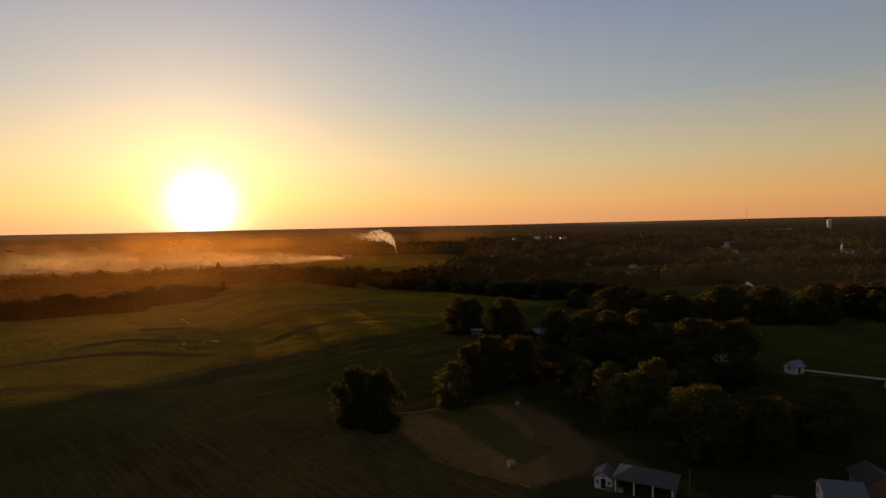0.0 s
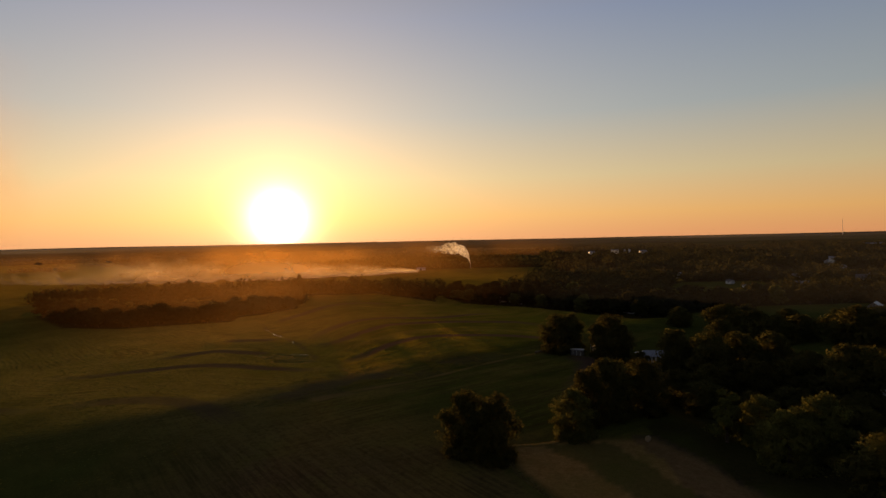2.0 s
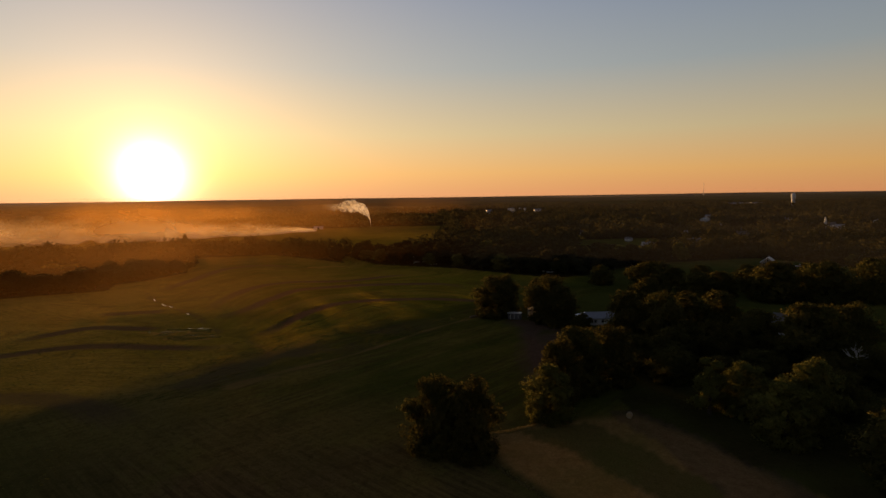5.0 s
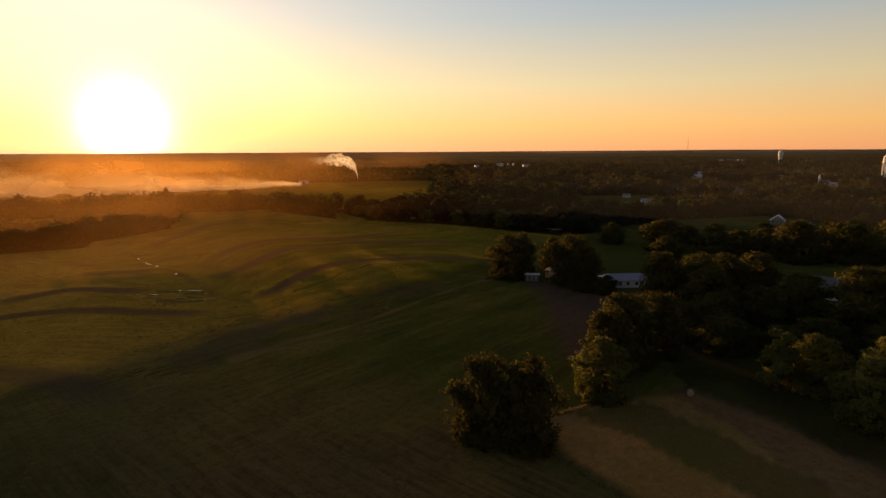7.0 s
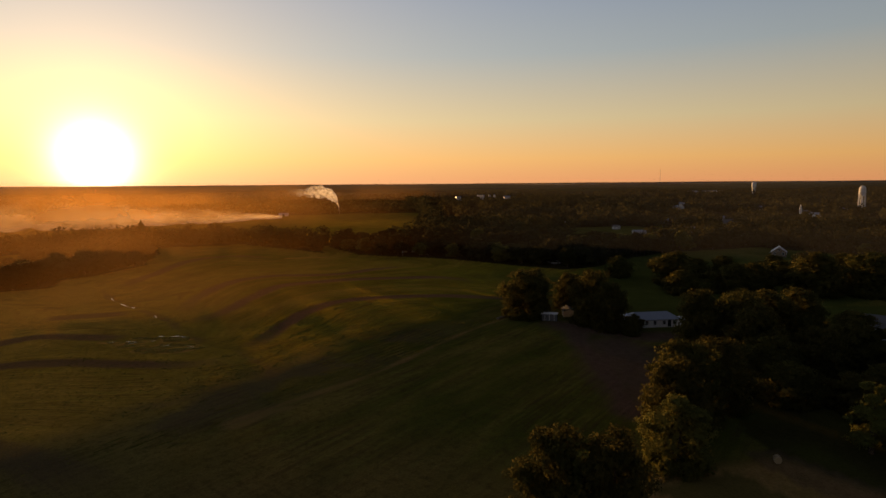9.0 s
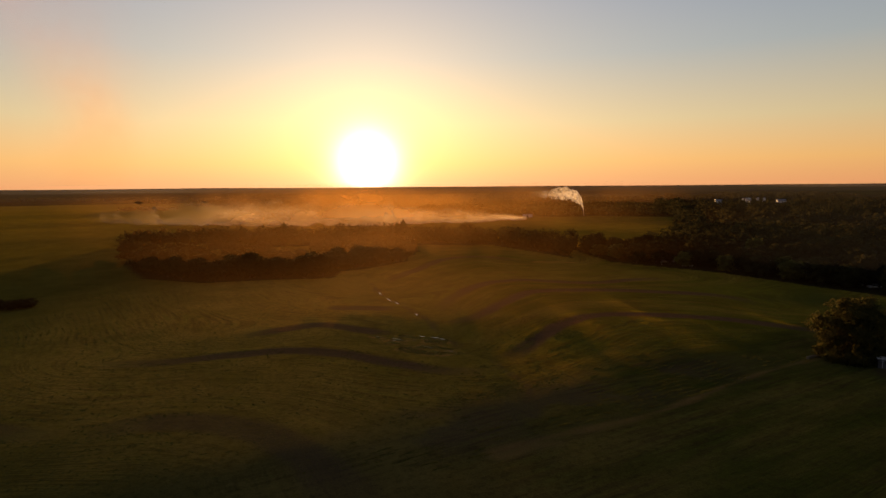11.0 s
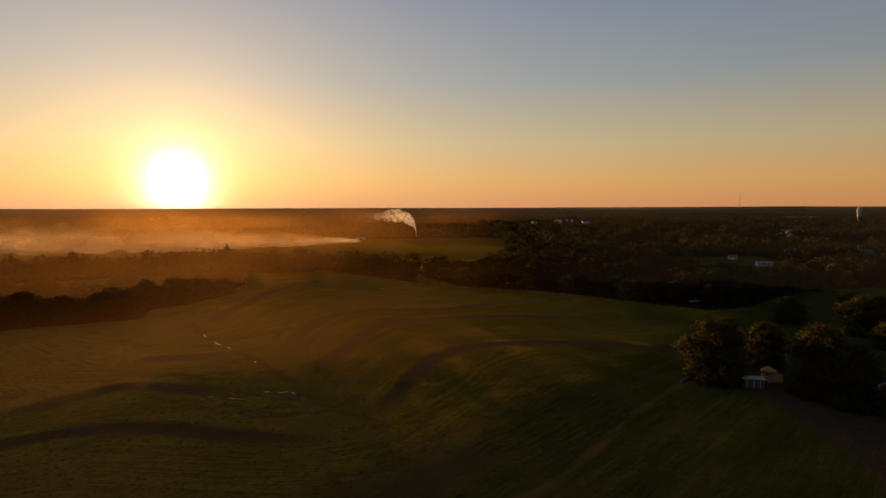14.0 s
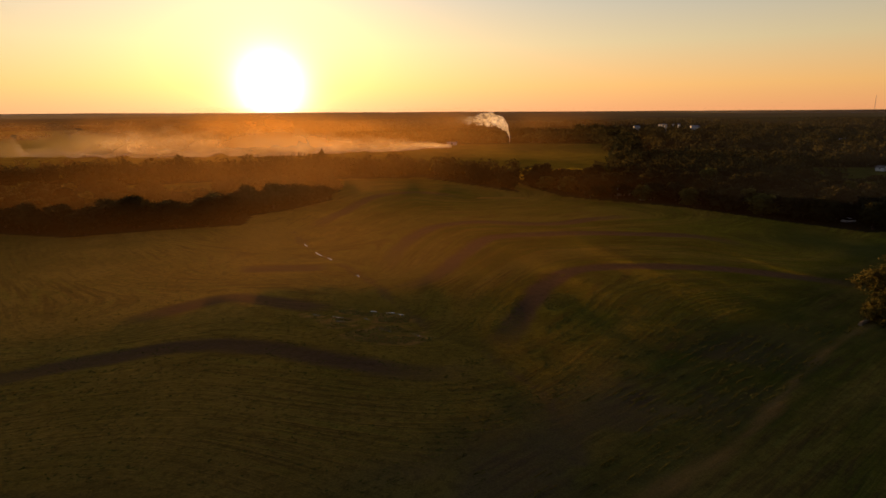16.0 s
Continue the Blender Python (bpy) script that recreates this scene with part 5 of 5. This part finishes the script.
def silo(x, y, r, h, label, first=None):
    m = pose(x, y, land_at(x, y))
    if first:
        return copy_thing(first, m)
    root = empty("silo", m, label, "silo", "grain silos")
    part("body", tube(bmesh.new(), [(0, 0, -1), (0, 0, h)], [r, r], 24), M_WHITE, root)
    part("roof", tube(bmesh.new(), [(0, 0, h), (0, 0, h + r * 0.5), (0, 0, h + r * 0.62)], [r * 1.05, r * 0.25, r * 0.1], 24), M_METAL, root)
    for i in range(1, 6):
        part("hoop", tube(bmesh.new(), [(0, 0, h * i / 6 - 0.1), (0, 0, h * i / 6 + 0.1)], [r + 0.08, r + 0.08], 24), M_STEEL, root)
    return root


s0 = silo(168, 1026, 1.9, 13.5, "slim white grain silo on the far side of the village")
for x, y in ((172.5, 1026), (177, 1027), (189, 1030), (198, 1032)):
    silo(x, y, 0, 0, "", s0)
house("long_shed", 222, 1036, 8, 12.0, 8.0, 9.5, 2.0, M_WHITE, M_METAL, "white grain shed on the far side of the village", "shed", doors=[(0, 4, 4)], group="long sheds")
house("long_shed", 132, 1020, 8, 9.0, 8.0, 9.5, 2.0, M_WHITE, M_METAL, "white grain shed on the far side of the village", "shed", doors=[(0, 4, 4)], group="long sheds")


def column_tower(x, y, h):
    root = empty("water_tower", pose(x, y, land_at(x, y)), "pale water tower with a rounded tank on a wide column", "water tower")
    part("column", tube(bmesh.new(), [(0, 0, -1), (0, 0, h * 0.1), (0, 0, h * 0.62)], [4.2, 3.7, 3.5], 24), M_WHITE, root)
    part("tank", tube(bmesh.new(), [(0, 0, h * 0.62), (0, 0, h * 0.68), (0, 0, h * 0.90), (0, 0, h * 0.97), (0, 0, h)], [3.5, 4.5, 4.5, 3.1, 0.5], 28), M_WHITE, root)
    part("ladder", box_bm(-0.3, -4.4, 0, 0.3, -4.0, h * 0.62), M_STEEL, root)


def legged_tower(x, y, h):
    root = empty("water_tower", pose(x, y, land_at(x, y)), "pale water tower whose tank stands on tall legs", "water tower")
    r = 3.4
    part("tank", tube(bmesh.new(), [(0, 0, h * 0.60), (0, 0, h * 0.66), (0, 0, h * 0.72), (0, 0, h * 0.90), (0, 0, h * 0.97), (0, 0, h)], [2.0, r * 0.8, r, r, r * 0.6, 0.4], 28), M_WHITE, root)
    part("riser", tube(bmesh.new(), [(0, 0, -1), (0, 0, h * 0.61)], [0.9, 0.9], 16), M_WHITE, root)
    for i in range(6):
        a = math.pi / 3 * i
        leg = part("leg", tube(bmesh.new(), [(1.08 * r * math.cos(a), 1.08 * r * math.sin(a), -1), (0.95 * r * math.cos(a), 0.95 * r * math.sin(a), h * 0.74)], [0.45, 0.45], 10), M_WHITE, root)
        b = a + math.pi / 3
        part("brace", tube(bmesh.new(), [(1.03 * r * math.cos(a), 1.03 * r * math.sin(a), h * 0.3), (1.03 * r * math.cos(b), 1.03 * r * math.sin(b), h * 0.3)], [0.15, 0.15], 6), M_STEEL, leg)
    part("walkway", tube(bmesh.new(), [(0, 0, h * 0.72), (0, 0, h * 0.735)], [r + 0.9, r + 0.9], 28), M_STEEL, root)


house("grain_store", 360, 714, -30, 6.0, 5.0, 9.0, 1.4, M_WHITE, M_METAL, "tall narrow white grain store among village trees", "grain store", doors=[(0, 2.4, 2.6)])
column_tower(791.5, 1155.7, 33)
legged_tower(528.6, 628.0, 27.0 - land_at(528.6, 628.0))


def church(x, y, turn):
    root = house("church", x, y, turn, 8.0, 5.0, 3.6, 2.4, M_WHITE, M_GREYROOF, "white church with a slender steeple among trees", "church", windows=[(-2.6, 1.1, 0.7, 1.7), (0, 1.1, 0.7, 1.7), (2.6, 1.1, 0.7, 1.7)])
    part("tower", box_bm(-5.9, -0.9, -0.5, -4.1, 0.9, 8.5), M_WHITE, root)
    part("steeple", tube(bmesh.new(), [(-5.0, 0, 8.5), (-5.0, 0, 12.0)], [1.1, 0.06], 8), M_WHITE, root)


church(413, 576, -20)


def mast(x, y, h):
    root = empty("radio_mast", pose(x, y, land_at(x, y)), "thin radio mast on the horizon", "mast")
    for i in range(3):
        a = 2.1 * i
        part("leg", tube(bmesh.new(), [(0.9 * math.cos(a), 0.9 * math.sin(a), -1), (0.5 * math.cos(a), 0.5 * math.sin(a), h)], [0.35, 0.25], 6), M_STEEL, root)
    for i in range(1, 12):
        z = h * i / 12
        part("cross_brace", tube(bmesh.new(), [(0.8, 0, z - 2), (-0.5, 0.7, z), (-0.5, -0.7, z + 2)], [0.12] * 3, 5), M_STEEL, root)


mast(1720, 3190, 78)


def post(x, y, h, label, mat, arm=False):
    root = empty("lamp_post" if arm else "pole", pose(x, y, land_at(x, y)), label, "lamp post" if arm else "pole")
    part("shaft", tube(bmesh.new(), [(0, 0, -0.3), (0, 0, h)], [0.07, 0.05], 8), mat, root)
    if arm:
        part("arm", tube(bmesh.new(), [(0, 0, h - 0.1), (-0.7, 0, h + 0.15), (-1.2, 0, h + 0.15)], [0.06, 0.05, 0.05], 6), mat, root)
        part("lamp_head", box_bm(-1.7, -0.15, h + 0.05, -1.1, 0.15, h + 0.2, bevel=0.03), mat, root)
    else:
        part("cap", tube(bmesh.new(), [(0, 0, h), (0, 0, h + 0.18)], [0.14, 0.05], 8), mat, root)


post(147.0, 163.0, 6.0, "pale street lamp post at the roadside", M_STEEL, True)
post(-16.4, 350.0, 7.5, "white pole before the wood edge", M_WHITE)
post(15.4, 201.4, 3.0, "thin grey pole beside the outbuilding", M_STEEL)
post(33.4, 78.5, 4.2, "thin pole beside the open shed", M_WOOD)


def dead_tree(x, y, h):
    root = empty("dead_tree", pose(x, y, land_at(x, y)), "bare dead tree with pale bleached branches", "tree")
    rng = np.random.default_rng(61)
    part("trunk", tube(bmesh.new(), [(0, 0, -0.3), (0.1, 0, 0.4 * h), (-0.1, 0.1, 0.75 * h)], [0.28, 0.2, 0.12], 8), M_BLEACHED, root)
    for i in range(9):
        a, z = 2.4 * i, h * (0.55 + 0.04 * (i % 5))
        out = 1.4 + 1.6 * rng.random()
        tip = Vector((out * math.cos(a), out * math.sin(a), z + 0.9 + 0.7 * rng.random()))
        mid_ = Vector((0.5 * out * math.cos(a + 0.3), 0.5 * out * math.sin(a + 0.3), z + 0.3))
        limb = part("limb", tube(bmesh.new(), [(0, 0, z - 0.2), mid_, tip], [0.11, 0.08, 0.03], 6), M_BLEACHED, root)
        for s in (-0.6, 0.5):
            end = mid_ + Vector((0.9 * math.cos(a + s), 0.9 * math.sin(a + s), 0.5))
            part("twig", tube(bmesh.new(), [mid_, end], [0.06, 0.025], 5), M_BLEACHED, limb)


dead_tree(64.5, 132.0, 9.5)


def rail_fence(x0, y0, x1, y1, n):
    root = empty("fence", pose(x0, y0, land_at(x0, y0)), "white rail fence along the lawn", "fence")
    dx, dy = (x1 - x0) / n, (y1 - y0) / n
    for i in range(n + 1):
        z = land_at(x0 + dx * i, y0 + dy * i) - land_at(x0, y0)
        part("post", box_bm(dx * i - 0.07, dy * i - 0.07, z - 0.3, dx * i + 0.07, dy * i + 0.07, z + 1.25, bevel=0.01), M_WHITE, root)
    for zz in (0.55, 1.05):
        for i in range(n):
            za = land_at(x0 + dx * i, y0 + dy * i) - land_at(x0, y0) + zz
            zb = land_at(x0 + dx * (i + 1), y0 + dy * (i + 1)) - land_at(x0, y0) + zz
            part("rail", tube(bmesh.new(), [(dx * i, dy * i, za), (dx * (i + 1), dy * (i + 1), zb)], [0.09, 0.09], 5), M_WHITE, root)


rail_fence(160, 188.5, 174, 182, 5)

# ---- the ditch and the wet patch ----


def water_sliver(x, y, turn, long, wide):
    n = 16
    verts = [(0, 0, 0)]
    for k in range(n):
        a = 2 * math.pi * k / n
        r = 1 + 0.3 * math.sin(3 * a + x)
        verts.append((0.5 * long * r * math.cos(a), 0.5 * wide * r * math.sin(a), 0))
    ob = link_mesh("water", verts, [(0, k + 1, (k + 1) % n + 1) for k in range(n)], M_WATER)
    z = max(land_at(x, y), land_at(x + 0.3 * wide, y)) + 0.10
    ob.matrix_world = pose(x, y, z, 0, 0, turn)
    return tagged(ob, "sliver of standing water that mirrors the sky", "water", kind="structure")


for x, y, a, lo, wi in [(-120, 257.5, -58, 4, 0.35), (-113, 248, -50, 5, 0.42), (-108.5, 243.5, -50, 3, 0.35), (-97, 228.5, -55, 2.0, 0.3), (-84, 203.4, 5, 1.8, 0.4), (-87.5, 203.9, -5, 1.4, 0.35), (-82, 202.6, -20, 1.2, 0.4)]:
    water_sliver(x, y, a, lo, wi)
# glints of water between the grass of the wet hollow
wet = np.random.default_rng(12)
for k in range(6):
    f = wet.random()
    water_sliver(-98 + 22 * f, 204.5 - 9 * f * f - 6 * wet.random(), -14 - 25 * wet.random() * f, 1.2 + 2.6 * wet.random(), 0.07 + 0.10 * wet.random())


def tufts(name, x, y, size, height, material, seed, label, category, blades=3):
    """Low leafy plants: crossed blades, many in one sheet."""
    rng = np.random.default_rng(seed)
    n = len(x)
    z = land(x, y)
    out = []
    for b in range(blades):
        a = rng.random(n) * math.pi * 2
        s = size * (0.6 + 0.8 * rng.random(n))
        h = height * (0.5 + 0.9 * rng.random(n))
        ca, sa = np.cos(a), np.sin(a)
        lx, ly = -sa * 0.5 * h, ca * 0.5 * h
        v = np.stack([np.stack([x - ca * s * 0.5, y - sa * s * 0.5, z - 0.03], 1), np.stack([x + ca * s * 0.5, y + sa * s * 0.5, z - 0.03], 1),
                      np.stack([x + ca * s * 0.7 + lx, y + sa * s * 0.7 + ly, z + h], 1), np.stack([x - ca * s * 0.7 + lx, y - sa * s * 0.7 + ly, z + h * 0.85], 1)], 1)
        out.append(v.reshape(-1, 3))
    return tagged(new(name, quads_mesh(name, np.concatenate(out), material)), label, category, kind="stuff")


M_CROP = leafage("crop_leaves", (0.14, 0.135, 0.036), (0.10, 0.10, 0.026), (0.18, 0.165, 0.05), 0.6)
M_CLUMP = leafage("crop_clumps", (0.100, 0.098, 0.027), (0.075, 0.075, 0.02), (0.13, 0.12, 0.036), 0.55)
M_MARSH = leafage("marsh_grass", (0.30, 0.25, 0.06), (0.22, 0.19, 0.045), (0.40, 0.32, 0.09), 0.65)
M_DRY = leafage("dry_grass", (0.26, 0.21, 0.09), (0.17, 0.14, 0.055), (0.36, 0.29, 0.13))
rng = np.random.default_rng(77)
# rows of low crop on the near field
cx, cy = rng.random(300000) * 230 - 200, rng.random(300000) ** 1.3 * 165 + 66
ok = (cx < -4 - 0.45 * np.clip(118 - cy, 0, 60)) & (cx < -14 + 0.6 * (cy - 118)) & ~inside(cx, cy, HAY)
cx, cy = cx[ok], cy[ok]
east, south = working(cx, cy)
across = np.where(south > 0.5, 0.68 * cx * -1 + 0.73 * cy, np.where(east > 0.5, 0.71 * cx + 0.70 * cy * -1, contour_value(cx, cy)))
across = across + 1.6 * lattice(cx, cy, 9, 24)
ok = ((across / 1.7) % 1.0 < 0.42) & (rng.random(len(cx)) < np.where(cx < -72, 0.3, np.where(east > 0.5, 0.0, 0.8))) & (0.6 * lattice(cx, cy, 22, 21) + 0.4 * lattice(cx, cy, 5, 22) + 0.25 * (rng.random(len(cx)) - 0.5) > 0.42)
cx, cy = cx[ok], cy[ok]
tufts("crop_plants", cx, cy, 0.26, 0.055, M_CROP, 51, "low rows of crop plants on the near field", "crop", 2)
# clumps in rows along the bare headland
hx, hy = rng.random(60000) * 75 - 75, rng.random(60000) * 75 + 138
hd = beyond_edge(hx, hy)
row = (hd + 0.5 * lattice(hx, hy, 6, 41)) / 1.5
ok = (hd > -1) & (hd < 22) & (row % 1.0 < 0.34) & (hy < 204) & (0.5 * lattice(hx, hy, 13, 42) + 0.5 * lattice(hx, hy, 2.2, 43) > 0.52)
hx, hy = hx[ok][::2], hy[ok][::2] + 0.3 * rng.normal(size=len(hx[ok][::2]))
step = np.repeat(np.linspace(-0.7, 0.7, 5)[None], len(hx), 0) * (0.4 + 0.8 * rng.random(len(hx)))[:, None]
hx, hy = (hx[:, None] + 0.71 * step).ravel(), (hy[:, None] + 0.70 * step).ravel()
tufts("field_clumps", hx, hy, 0.17, 0.045, M_CLUMP, 54, "clumps of crop left in rows on the headland", "crop", 2)
# rough dry grass: wet patch, terrace crests, plot edge
gx, gy = rng.random(6000) * 30 - 102, rng.random(6000) * 18 + 187
ok = inside(gx, gy, [(-101, 202), (-92, 205), (-81, 203), (-74, 192), (-77, 188), (-88, 190)]) & (lattice(gx, gy * 3.2, 5, 23) > 0.52)
tufts("marsh_grass", gx[ok], gy[ok], 0.26, 0.09, M_MARSH, 53, "pale tufts of grass in the wet hollow", "grass")
ex, ey = [], []
for line in [smooth_line([(-13, 116), (-4, 118.5), (1, 121.5)]), smooth_line([(-11, 116), (-10.5, 106), (-3.5, 94), (3.5, 88), (12.5, 82.5)])]:
    k = rng.integers(0, len(line) - 1, 1600)
    f = rng.random(1600)[:, None]
    p = line[k] * (1 - f) + line[k + 1] * f + rng.normal(size=(1600, 2)) * 0.28
    ex.append(p[:, 0])
    ey.append(p[:, 1])
ex, ey = np.concatenate(ex), np.concatenate(ey)
tufts("rough_grass", ex, ey, 0.13, 0.10, M_DRY, 52, "tufts of dry grass on terraces and plot edges", "grass")
